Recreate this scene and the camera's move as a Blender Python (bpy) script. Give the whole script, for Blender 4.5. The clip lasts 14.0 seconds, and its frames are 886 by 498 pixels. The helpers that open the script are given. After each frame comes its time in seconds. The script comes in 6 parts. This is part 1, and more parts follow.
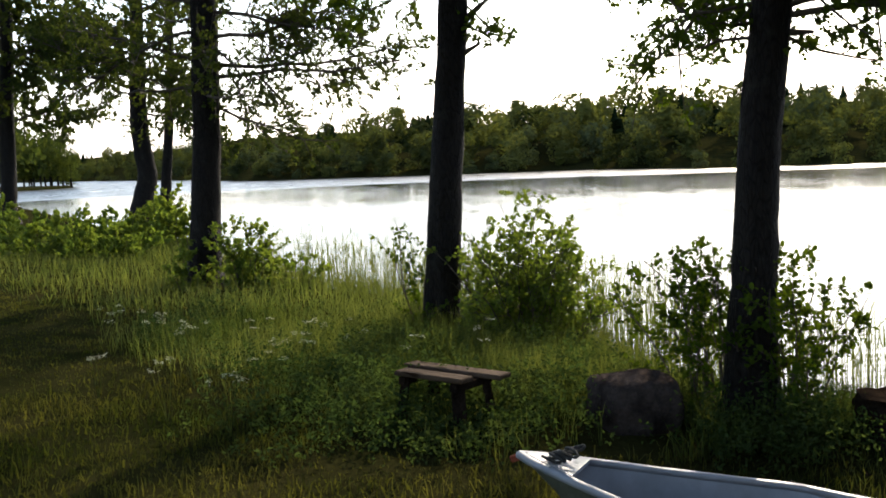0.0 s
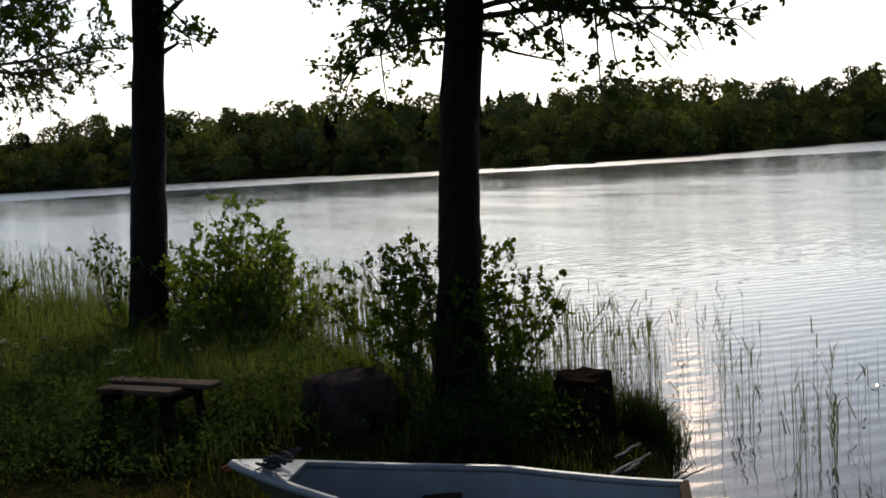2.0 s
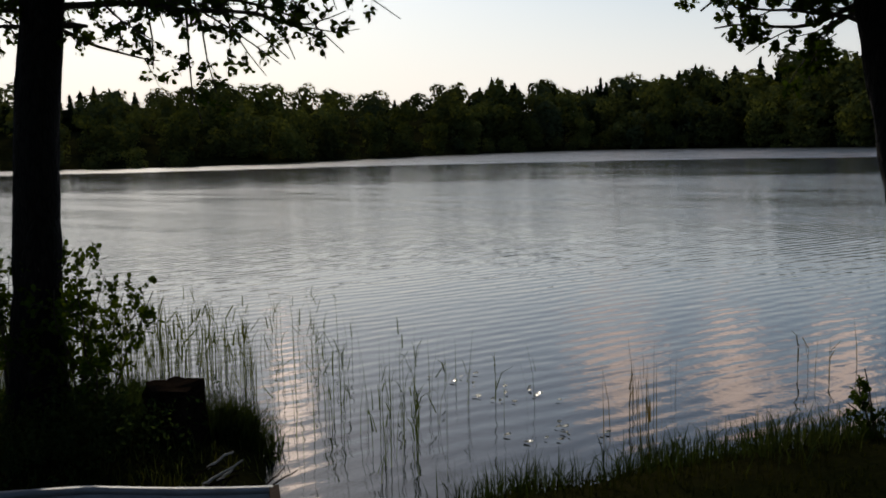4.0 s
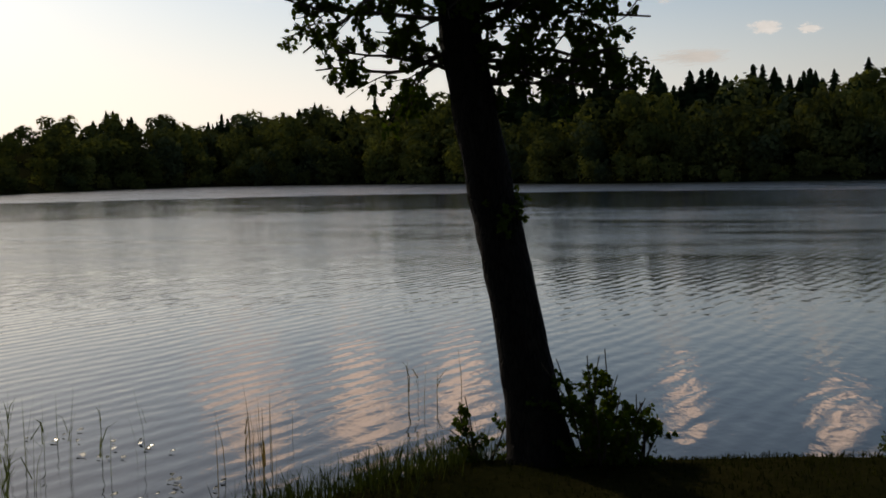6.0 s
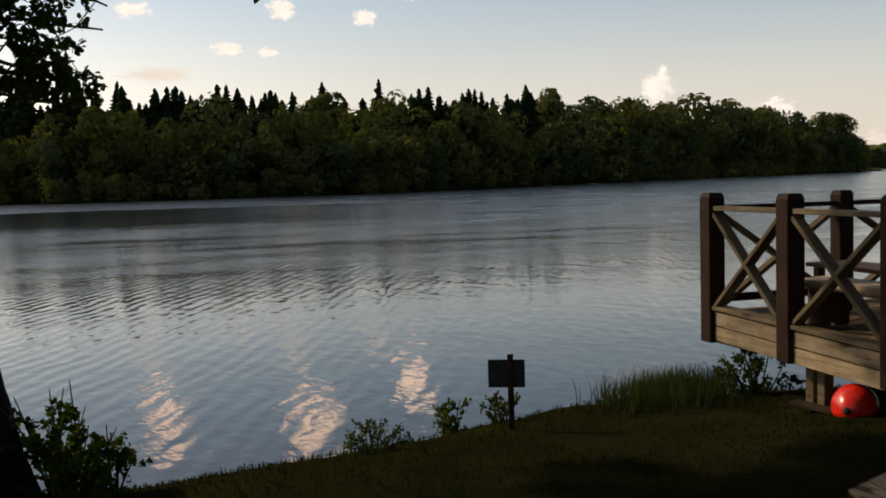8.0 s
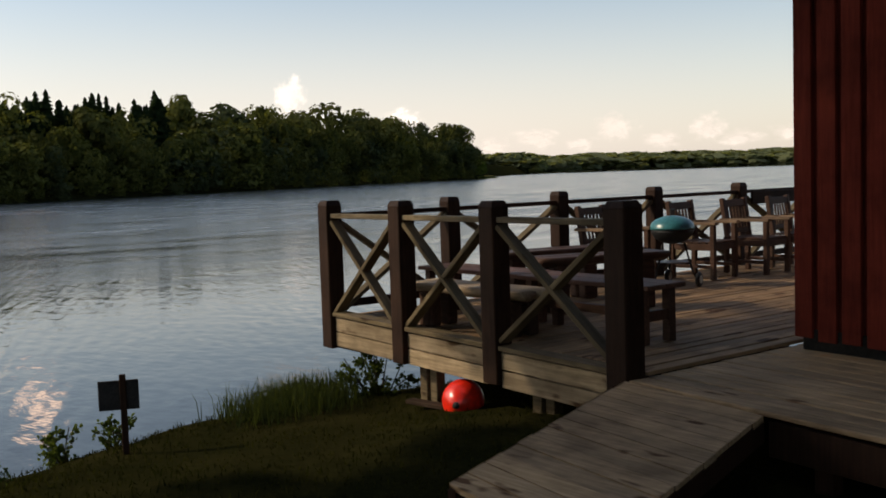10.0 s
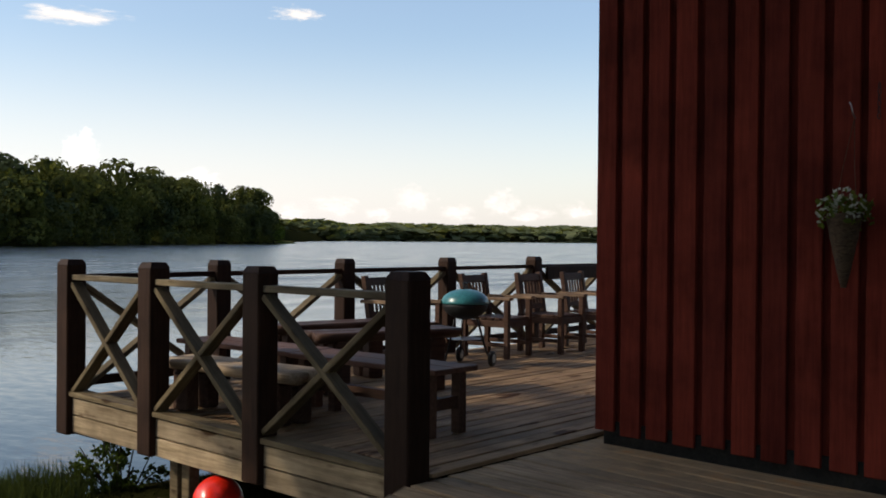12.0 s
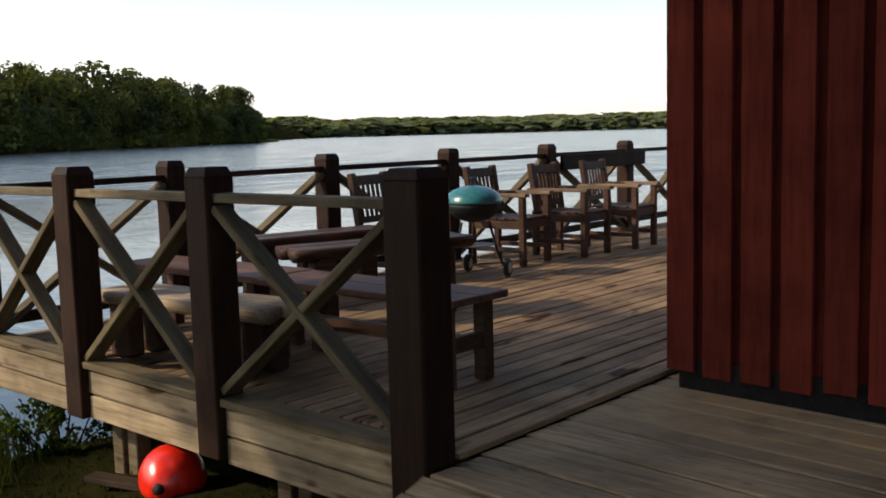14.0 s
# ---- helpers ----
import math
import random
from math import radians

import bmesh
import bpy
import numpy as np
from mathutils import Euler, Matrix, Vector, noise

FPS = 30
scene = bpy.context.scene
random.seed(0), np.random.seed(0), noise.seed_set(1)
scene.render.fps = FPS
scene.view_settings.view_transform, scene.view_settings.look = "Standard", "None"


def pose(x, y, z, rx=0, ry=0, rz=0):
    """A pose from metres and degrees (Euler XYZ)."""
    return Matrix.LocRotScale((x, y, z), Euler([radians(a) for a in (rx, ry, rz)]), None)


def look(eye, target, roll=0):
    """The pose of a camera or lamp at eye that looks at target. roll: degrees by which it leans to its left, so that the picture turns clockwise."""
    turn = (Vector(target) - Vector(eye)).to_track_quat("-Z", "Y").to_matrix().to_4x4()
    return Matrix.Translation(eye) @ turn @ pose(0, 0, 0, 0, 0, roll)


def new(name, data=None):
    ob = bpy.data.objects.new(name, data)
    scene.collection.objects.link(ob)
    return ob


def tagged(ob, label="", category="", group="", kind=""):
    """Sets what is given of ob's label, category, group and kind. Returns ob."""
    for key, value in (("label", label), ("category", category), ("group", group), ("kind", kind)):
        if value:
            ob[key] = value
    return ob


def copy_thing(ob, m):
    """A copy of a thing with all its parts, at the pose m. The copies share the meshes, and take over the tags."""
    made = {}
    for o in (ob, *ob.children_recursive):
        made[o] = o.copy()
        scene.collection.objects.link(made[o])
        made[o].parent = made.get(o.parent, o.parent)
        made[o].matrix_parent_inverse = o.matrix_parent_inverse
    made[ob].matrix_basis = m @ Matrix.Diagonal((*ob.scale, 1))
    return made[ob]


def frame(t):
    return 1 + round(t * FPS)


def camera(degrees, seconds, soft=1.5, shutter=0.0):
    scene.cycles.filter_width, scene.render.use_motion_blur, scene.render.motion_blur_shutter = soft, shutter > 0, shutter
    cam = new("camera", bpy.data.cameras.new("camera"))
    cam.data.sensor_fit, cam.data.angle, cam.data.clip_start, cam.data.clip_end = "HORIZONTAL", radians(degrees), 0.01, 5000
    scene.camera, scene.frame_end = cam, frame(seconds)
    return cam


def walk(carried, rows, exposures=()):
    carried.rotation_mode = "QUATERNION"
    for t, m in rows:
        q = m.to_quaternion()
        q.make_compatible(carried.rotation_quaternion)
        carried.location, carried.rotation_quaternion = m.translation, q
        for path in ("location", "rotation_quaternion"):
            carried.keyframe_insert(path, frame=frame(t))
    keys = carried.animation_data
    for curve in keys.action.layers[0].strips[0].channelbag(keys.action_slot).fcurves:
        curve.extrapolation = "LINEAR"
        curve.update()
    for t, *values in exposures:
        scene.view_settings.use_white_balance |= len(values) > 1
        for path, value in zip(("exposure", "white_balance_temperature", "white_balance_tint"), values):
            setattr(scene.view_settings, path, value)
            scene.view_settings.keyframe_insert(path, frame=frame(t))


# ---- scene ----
cam = camera(47.4, 14.0, 1.8)

PATH = [
    (0, (8.374, -4.883, 2.27), (7.757, -6.777, 2.095), -2.4),
    (0.5, (8.392, -4.854, 2.278), (7.632, -6.693, 2.08), -2.7),
    (1, (8.343, -4.912, 2.228), (7.503, -6.718, 2.044), -2.7),
    (1.5, (8.324, -4.893, 2.22), (7.357, -6.632, 2.024), -2.9),
    (2, (8.281, -4.938, 2.215), (7.168, -6.589, 2.026), -3.4),
    (2.5, (8.276, -4.928, 2.201), (7.01, -6.467, 2.023), -3.2),
    (3, (8.293, -4.939, 2.197), (6.85, -6.309, 1.993), -2.7),
    (5.5, (8.042, -4.883, 2.231), (6.169, -5.568, 2.078), -0.5),
    (6, (8.043, -4.868, 2.23), (6.097, -5.299, 2.078), -1.0),
    (6.5, (8.019, -4.867, 2.234), (6.029, -5.007, 2.085), -1.0),
    (7, (7.992, -4.852, 2.229), (6.001, -4.723, 2.1), -0.8),
    (7.5, (7.973, -4.836, 2.229), (6.009, -4.485, 2.093), -1.4),
    (8, (7.97, -4.816, 2.231), (6.06, -4.238, 2.091), -1.6),
    (8.5, (7.972, -4.8, 2.22), (6.129, -4.036, 2.081), 0.2),
    (9, (7.971, -4.773, 2.236), (6.2, -3.853, 2.096), -0.1),
    (11.5, (7.628, -4.121, 2.21), (6.291, -2.636, 2.124), -0.9),
    (12, (7.315, -3.861, 2.204), (5.997, -2.357, 2.187), 0.5),
    (12.5, (7.021, -3.579, 2.197), (5.714, -2.066, 2.135), -1.3),
    (13, (6.693, -3.306, 2.166), (5.414, -1.778, 1.997), -2.0),
    (13.5, (6.404, -3.004, 2.165), (5.161, -1.445, 2.006), -1.7),
    (14, (6.122, -2.696, 2.159), (4.83, -1.187, 1.931), -1.5),
]
walk(cam, [(t, look(eye, target, roll)) for t, eye, target, roll in PATH],
     [(0, 1.48, 6950, 10), (0.5, 1.0, 6850, 10), (1, 0.7, 6700, 10), (1.5, 0.4, 6550, 10), (2.5, -0.28, 6350, 10), (3, -0.55, 6350, 10), (5.5, -1.05, 6650, 12), (6.5, -0.48, 7350, 13),
      (7, -0.8, 7450, 14), (7.5, -0.5, 7550, 14), (8, -0.25, 7550, 14), (9, -0.15, 7600, 15), (11.5, 0.28, 6750, 12), (12.5, 0.15, 6600, 12), (13, 0.12, 6600, 12), (14, 0.62, 6850, 12)])


# ---- light ----
SUN_AZ, SUN_EL = -130.0, 32.0
world = bpy.data.worlds.new("sky")
scene.world = world
world.use_nodes = True
wn = world.node_tree.nodes
sky = wn.new("ShaderNodeTexSky")
sky.sky_type, sky.sun_disc = "NISHITA", False
sky.sun_elevation, sky.sun_rotation = radians(SUN_EL), radians(90 - SUN_AZ)
sky.dust_density, sky.air_density, sky.ozone_density = 1.15, 1.1, 2.4
veil = wn.new("ShaderNodeMix")
veil.data_type = "RGBA"
# haze: thick at the horizon, thin higher up
up = wn.new("ShaderNodeSeparateXYZ")
world.node_tree.links.new(wn.new("ShaderNodeTexCoord").outputs["Generated"], up.inputs[0])
haze = wn.new("ShaderNodeMapRange")
haze.interpolation_type = "SMOOTHSTEP"
for k, v in ((1, 0.0), (2, 0.21), (3, 0.76), (4, 0.05)):
    haze.inputs[k].default_value = v
world.node_tree.links.new(up.outputs[2], haze.inputs[0])
# the haze is thickest on the sun's side
side = wn.new("ShaderNodeVectorMath")
side.operation = "DOT_PRODUCT"
side.inputs[1].default_value = (math.cos(radians(SUN_AZ - 12)), math.sin(radians(SUN_AZ - 12)), 0)
world.node_tree.links.new(up.inputs[0].links[0].from_socket, side.inputs[0])
thick = wn.new("ShaderNodeMapRange")
thick.interpolation_type = "SMOOTHSTEP"
for k, v in ((1, -0.6), (2, 0.5), (3, 0.36), (4, 1.0)):
    thick.inputs[k].default_value = v
world.node_tree.links.new(side.outputs["Value"], thick.inputs[0])
amount = wn.new("ShaderNodeMath")
amount.operation = "MULTIPLY"
world.node_tree.links.new(haze.outputs[0], amount.inputs[0])
world.node_tree.links.new(thick.outputs[0], amount.inputs[1])
world.node_tree.links.new(amount.outputs[0], veil.inputs[0])
glare = wn.new("ShaderNodeMapRange")
glare.interpolation_type = "SMOOTHSTEP"
for k, v in ((1, 0.55), (2, 1.0), (3, 1.0), (4, 1.7)):
    glare.inputs[k].default_value = v
world.node_tree.links.new(side.outputs["Value"], glare.inputs[0])
bright = wn.new("ShaderNodeVectorMath")
bright.operation = "SCALE"
bright.inputs[0].default_value = (6.4, 6.15, 6.2)
world.node_tree.links.new(glare.outputs[0], bright.inputs["Scale"])
world.node_tree.links.new(bright.outputs[0], veil.inputs[7])
world.node_tree.links.new(sky.outputs[0], veil.inputs[6])
world.node_tree.links.new(veil.outputs[2], wn["Background"].inputs[0])
wn["Background"].inputs[1].default_value = 0.155
sun = new("sun", bpy.data.lights.new("sun", "SUN"))
sun.data.energy, sun.data.angle, sun.data.color = 2.9, radians(1.2), (1.0, 0.9, 0.74)
sx, sy = math.cos(radians(SUN_AZ)) * math.cos(radians(SUN_EL)), math.sin(radians(SUN_AZ)) * math.cos(radians(SUN_EL))
sun.matrix_world = look((0, 0, 60), (-sx * 10, -sy * 10, 60 - 10 * math.sin(radians(SUN_EL))))


# ---- materials ----
def base_mat(name):
    m = bpy.data.materials.new(name)
    m.use_nodes = True
    nt = m.node_tree
    return m, nt, nt.nodes["Principled BSDF"]


def noise_node(nt, scale, detail=4.0, coords=None, rough=0.6):
    n = nt.nodes.new("ShaderNodeTexNoise")
    n.inputs["Scale"].default_value, n.inputs["Detail"].default_value, n.inputs["Roughness"].default_value = scale, detail, rough
    if coords is not None:
        nt.links.new(coords, n.inputs["Vector"])
    return n


def ramp_node(nt, fac, stops):
    r = nt.nodes.new("ShaderNodeValToRGB")
    r.color_ramp.elements[0].position, r.color_ramp.elements[0].color = stops[0][0], (*stops[0][1], 1)
    r.color_ramp.elements[1].position, r.color_ramp.elements[1].color = stops[-1][0], (*stops[-1][1], 1)
    for p, c in stops[1:-1]:
        r.color_ramp.elements.new(p).color = (*c, 1)
    nt.links.new(fac, r.inputs[0])
    return r


def position(nt, stretch=(1, 1, 1), turn=0.0, space="world"):
    if space == "world":
        src = nt.nodes.new("ShaderNodeNewGeometry").outputs["Position"]
    else:
        src = nt.nodes.new("ShaderNodeTexCoord").outputs["Object"]
    mp = nt.nodes.new("ShaderNodeMapping")
    mp.inputs["Scale"].default_value = stretch
    mp.inputs["Rotation"].default_value = (0, 0, turn)
    nt.links.new(src, mp.inputs["Vector"])
    return mp.outputs[0]


def bump(nt, bsdf, height, strength, distance):
    b = nt.nodes.new("ShaderNodeBump")
    b.inputs["Strength"].default_value, b.inputs["Distance"].default_value = strength, distance
    nt.links.new(height, b.inputs["Height"])
    nt.links.new(b.outputs[0], bsdf.inputs["Normal"])


def mix_rgb(nt, fac, a, b, mode="MIX"):
    m = nt.nodes.new("ShaderNodeMix")
    m.data_type, m.blend_type = "RGBA", mode
    for sock, v in ((m.inputs[0], fac), (m.inputs[6], a), (m.inputs[7], b)):
        if isinstance(v, bpy.types.NodeSocket):
            nt.links.new(v, sock)
        else:
            sock.default_value = v if isinstance(v, float) else (*v, 1)
    return m.outputs[2]


def plain(name, dark, light, scale=6.0, rough=0.7, rel=0.4, dist=0.01, metal=0.0, stretch=(1, 1, 1), space="object", fine=8.0):
    m, nt, b = base_mat(name)
    co = position(nt, stretch, space=space)
    n1, n2 = noise_node(nt, scale, 5, co), noise_node(nt, scale * fine, 4, co)
    r = ramp_node(nt, n1.outputs[0], [(0.3, dark), (0.7, light)])
    r2 = ramp_node(nt, n2.outputs[0], [(0.3, (0.7, 0.7, 0.7)), (0.7, (1.15, 1.15, 1.15))])
    nt.links.new(mix_rgb(nt, 1.0, r.outputs[0], r2.outputs[0], "MULTIPLY"), b.inputs["Base Color"])
    b.inputs["Roughness"].default_value, b.inputs["Metallic"].default_value = rough, metal
    b.inputs["Specular IOR Level"].default_value = 0.5 if rough < 0.6 else 0.2 if rough < 1.0 else 0.0
    bump(nt, b, n2.outputs[0], rel, dist)
    return m


def wood(name, dark, light, axis=1, rough=0.75, knots=True, rel=0.5, space="world", gloss=0.08):
    """Weathered boards: grain along the axis, a tone of its own for each board, knots and stains."""
    m, nt, b = base_mat(name)
    st = [26.0, 26.0, 26.0]
    st[axis] = 1.6
    co = position(nt, st, space=space)
    grain = noise_node(nt, 1.5, 6, co, 0.65)
    st2 = [7.0, 7.0, 7.0]
    st2[axis] = 2.2
    kn = noise_node(nt, 1.0, 2, position(nt, st2, space=space))
    stain = noise_node(nt, 2.2, 4, position(nt, (1, 1, 1), space="world"))
    oi = nt.nodes.new("ShaderNodeObjectInfo")
    r = ramp_node(nt, grain.outputs[0], [(0.28, dark), (0.72, light)])
    per = ramp_node(nt, oi.outputs["Random"], [(0.0, (0.72, 0.72, 0.74)), (1.0, (1.18, 1.15, 1.1))])
    c = mix_rgb(nt, 1.0, r.outputs[0], per.outputs[0], "MULTIPLY")
    s = ramp_node(nt, stain.outputs[0], [(0.35, (0.62, 0.6, 0.58)), (0.62, (1.08, 1.06, 1.04))])
    c = mix_rgb(nt, 1.0, c, s.outputs[0], "MULTIPLY")
    if knots:
        k = ramp_node(nt, kn.outputs[0], [(0.31, (0.25, 0.17, 0.11)), (0.37, (1, 1, 1))])
        c = mix_rgb(nt, 1.0, c, k.outputs[0], "MULTIPLY")
    nt.links.new(c, b.inputs["Base Color"])
    b.inputs["Roughness"].default_value = rough
    b.inputs["Specular IOR Level"].default_value = gloss
    bump(nt, b, grain.outputs[0], rel, 0.004)
    return m


def foliage(name, dark, light, scale=0.35, trans=0.45, rough=0.55, warm=(1.2, 1.1, 0.35)):
    """Leaves that let light through; tone changes from clump to clump."""
    m, nt, b = base_mat(name)
    co = position(nt)
    n1 = noise_node(nt, scale, 3, co)
    n2 = noise_node(nt, scale * 14, 2, co)
    r = ramp_node(nt, n1.outputs[0], [(0.3, dark), (0.7, light)])
    r2 = ramp_node(nt, n2.outputs[0], [(0.3, (0.65, 0.7, 0.7)), (0.7, (1.25, 1.2, 1.0))])
    c = mix_rgb(nt, 1.0, r.outputs[0], r2.outputs[0], "MULTIPLY")
    nt.links.new(c, b.inputs["Base Color"])
    b.inputs["Roughness"].default_value = rough
    b.inputs["Specular IOR Level"].default_value = 0.0
    t = nt.nodes.new("ShaderNodeBsdfTranslucent")
    nt.links.new(mix_rgb(nt, 1.0, c, warm, "MULTIPLY"), t.inputs[0])
    mx = nt.nodes.new("ShaderNodeMixShader")
    mx.inputs[0].default_value = trans
    nt.links.new(b.outputs[0], mx.inputs[1])
    nt.links.new(t.outputs[0], mx.inputs[2])
    nt.links.new(mx.outputs[0], nt.nodes["Material Output"].inputs[0])
    return m


def bark(name, dark, light, scale=9.0):
    m, nt, b = base_mat(name)
    co = position(nt, (1, 1, 0.22))
    v = nt.nodes.new("ShaderNodeTexVoronoi")
    v.feature = "DISTANCE_TO_EDGE"
    v.inputs["Scale"].default_value = scale * 2.2
    nt.links.new(co, v.inputs["Vector"])
    n = noise_node(nt, scale, 6, co, 0.7)
    lichen = noise_node(nt, 5.0, 4, position(nt))
    r = ramp_node(nt, n.outputs[0], [(0.3, dark), (0.7, light)])
    cr = ramp_node(nt, v.outputs[0], [(0.0, (0.35, 0.33, 0.3)), (0.16, (1, 1, 1))])
    c = mix_rgb(nt, 1.0, r.outputs[0], cr.outputs[0], "MULTIPLY")
    lf = ramp_node(nt, lichen.outputs[0], [(0.58, (0, 0, 0)), (0.72, (0.35, 0.35, 0.35))])
    c = mix_rgb(nt, lf.outputs[0], c, (0.035, 0.034, 0.026))
    nt.links.new(c, b.inputs["Base Color"])
    b.inputs["Roughness"].default_value = 0.9
    b.inputs["Specular IOR Level"].default_value = 0.15
    bump(nt, b, cr.outputs[0], 0.8, 0.02)
    return m


def water_mat():
    m, nt, b = base_mat("lake_water")
    b.inputs["Base Color"].default_value = (0.012, 0.018, 0.02, 1)
    b.inputs["Roughness"].default_value = 0.045
    b.inputs["IOR"].default_value = 1.333
    b.inputs["Specular IOR Level"].default_value = 0.5
    near = noise_node(nt, 1.0, 3, position(nt, (2.2, 3.6, 1), radians(-25)), 0.5)
    swell = noise_node(nt, 1.0, 2, position(nt, (0.5, 1.0, 1), radians(-40)), 0.5)
    wv = nt.nodes.new("ShaderNodeTexWave")
    wv.inputs["Scale"].default_value, wv.inputs["Distortion"].default_value = 1.1, 5.0
    wv.inputs["Detail"].default_value, wv.inputs["Detail Scale"].default_value = 2.0, 0.6
    nt.links.new(position(nt, (1, 1, 1), radians(-68)), wv.inputs["Vector"])
    patch = noise_node(nt, 1.0, 3, position(nt, (0.05, 0.02, 1), radians(20)), 0.6)
    geo = nt.nodes.new("ShaderNodeNewGeometry")
    off = nt.nodes.new("ShaderNodeVectorMath")
    off.operation = "DISTANCE"
    off.inputs[1].default_value = (7.5, -4.6, 0)
    nt.links.new(geo.outputs["Position"], off.inputs[0])
    reach = nt.nodes.new("ShaderNodeMath")
    reach.operation = "MULTIPLY"
    reach.inputs[1].default_value = 1 / 400
    sway = noise_node(nt, 1.0, 3, position(nt, (0.012, 0.012, 1)), 0.5)
    bent = nt.nodes.new("ShaderNodeMapRange")
    for k, v in ((1, 0.25), (2, 0.75), (3, 0.9), (4, 1.1)):
        bent.inputs[k].default_value = v
    nt.links.new(sway.outputs[0], bent.inputs[0])
    bend = nt.nodes.new("ShaderNodeMath")
    bend.operation = "MULTIPLY"
    nt.links.new(off.outputs["Value"], bend.inputs[0])
    nt.links.new(bent.outputs[0], bend.inputs[1])
    nt.links.new(bend.outputs[0], reach.inputs[0])
    wind = ramp_node(nt, reach.outputs[0], [(0.0, (0.38,) * 3), (0.03, (0.45,) * 3), (0.05, (0.62,) * 3), (0.075, (0.75,) * 3), (0.13, (0.85,) * 3), (0.155, (0.8,) * 3), (0.24, (0.8,) * 3), (0.27, (0.6,) * 3), (1.0, (0.6,) * 3)])
    # near ripples, a hazy ruffled belt, a calm dark belt, and a windy bright strip before the far shore
    ruff = ramp_node(nt, reach.outputs[0], [(0.0, (0.03,) * 3), (0.03, (0.04,) * 3), (0.05, (0.085,) * 3), (0.07, (0.15,) * 3), (0.135, (0.18,) * 3), (0.152, (0.1,) * 3), (0.248, (0.09,) * 3), (0.265, (0.36,) * 3), (1.0, (0.36,) * 3)])
    cut = nt.nodes.new("ShaderNodeSeparateXYZ")
    nt.links.new(geo.outputs["Position"], cut.inputs[0])
    open_side = nt.nodes.new("ShaderNodeMapRange")
    open_side.interpolation_type = "SMOOTHSTEP"
    for k, v in ((1, -10.0), (2, 30.0), (3, 0.0), (4, 1.0)):
        open_side.inputs[k].default_value = v
    nt.links.new(cut.outputs[1], open_side.inputs[0])
    beyond = nt.nodes.new("ShaderNodeMapRange")
    beyond.interpolation_type = "SMOOTHSTEP"
    for k, v in ((1, 0.08), (2, 0.15), (3, 0.0), (4, 1.0)):
        beyond.inputs[k].default_value = v
    nt.links.new(reach.outputs[0], beyond.inputs[0])
    only = nt.nodes.new("ShaderNodeMath")
    only.operation = "MULTIPLY"
    nt.links.new(open_side.outputs[0], only.inputs[0])
    nt.links.new(beyond.outputs[0], only.inputs[1])
    even = nt.nodes.new("ShaderNodeMix")
    along = nt.nodes.new("ShaderNodeMapRange")
    for k, v in ((1, 10.0), (2, 70.0), (3, 0.25), (4, 0.19)):
        along.inputs[k].default_value = v
    nt.links.new(cut.outputs[1], along.inputs[0])
    nt.links.new(along.outputs[0], even.inputs[3])
    nt.links.new(only.outputs[0], even.inputs[0])
    nt.links.new(ruff.outputs[0], even.inputs[2])
    airs = noise_node(nt, 1.0, 4, position(nt, (0.45, 0.1, 1)), 0.65)
    streak = nt.nodes.new("ShaderNodeMapRange")
    for k, v in ((1, 0.3), (2, 0.7), (3, 0.55), (4, 1.45)):
        streak.inputs[k].default_value = v
    nt.links.new(airs.outputs[0], streak.inputs[0])
    streaked = nt.nodes.new("ShaderNodeMath")
    streaked.operation = "MULTIPLY"
    nt.links.new(even.outputs[0], streaked.inputs[0])
    nt.links.new(streak.outputs[0], streaked.inputs[1])
    nt.links.new(streaked.outputs[0], b.inputs["Roughness"])
    mot = ramp_node(nt, patch.outputs[0], [(0.35, (0.45,) * 3), (0.65, (1, 1, 1))])
    calm = nt.nodes.new("ShaderNodeMix")
    calm.data_type, calm.blend_type = "RGBA", "MULTIPLY"
    calm.inputs[0].default_value = 1.0
    nt.links.new(wind.outputs[0], calm.inputs[6])
    nt.links.new(mot.outputs[0], calm.inputs[7])

    def add(a, ka, c, kc):
        ma = nt.nodes.new("ShaderNodeMath")
        ma.operation = "MULTIPLY"
        ma.inputs[1].default_value = ka
        nt.links.new(a, ma.inputs[0])
        mb = nt.nodes.new("ShaderNodeMath")
        mb.operation = "MULTIPLY_ADD"
        mb.inputs[1].default_value = kc
        nt.links.new(c, mb.inputs[0])
        nt.links.new(ma.outputs[0], mb.inputs[2])
        return mb.outputs[0]

    h = add(near.outputs[0], 0.6, swell.outputs[0], 0.8)
    h = add(h, 1.0, wv.outputs[1], 0.18)
    mm = nt.nodes.new("ShaderNodeMath")
    mm.operation = "MULTIPLY"
    nt.links.new(h, mm.inputs[0])
    nt.links.new(calm.outputs[2], mm.inputs[1])
    bump(nt, b, mm.outputs[0], 0.42, 0.07)
    return m


M_WATER = water_mat()
M_GROUND = plain("soil_and_turf", (0.0085, 0.0105, 0.0034), (0.0235, 0.0215, 0.0072), 1.2, 1.0, 0.6, 0.02, space="world", fine=18)
M_LAWN = foliage("lawn_grass", (0.0098, 0.0125, 0.0035), (0.028, 0.0262, 0.008), 0.8, 0.4, 0.95, (1.2, 1.35, 0.6))
# lawn grass again, yellower, with sunlight and dapples put into the colour
M_LAWNLIT = foliage("rough_grass", (0.018, 0.025, 0.007), (0.068, 0.064, 0.021), 1.2, 0.45, 0.95, (1.4, 1.4, 0.65))
M_TALL = foliage("tall_grass", (0.026, 0.042, 0.013), (0.098, 0.112, 0.042), 0.9, 0.5, 0.95, (1.5, 1.45, 0.7))
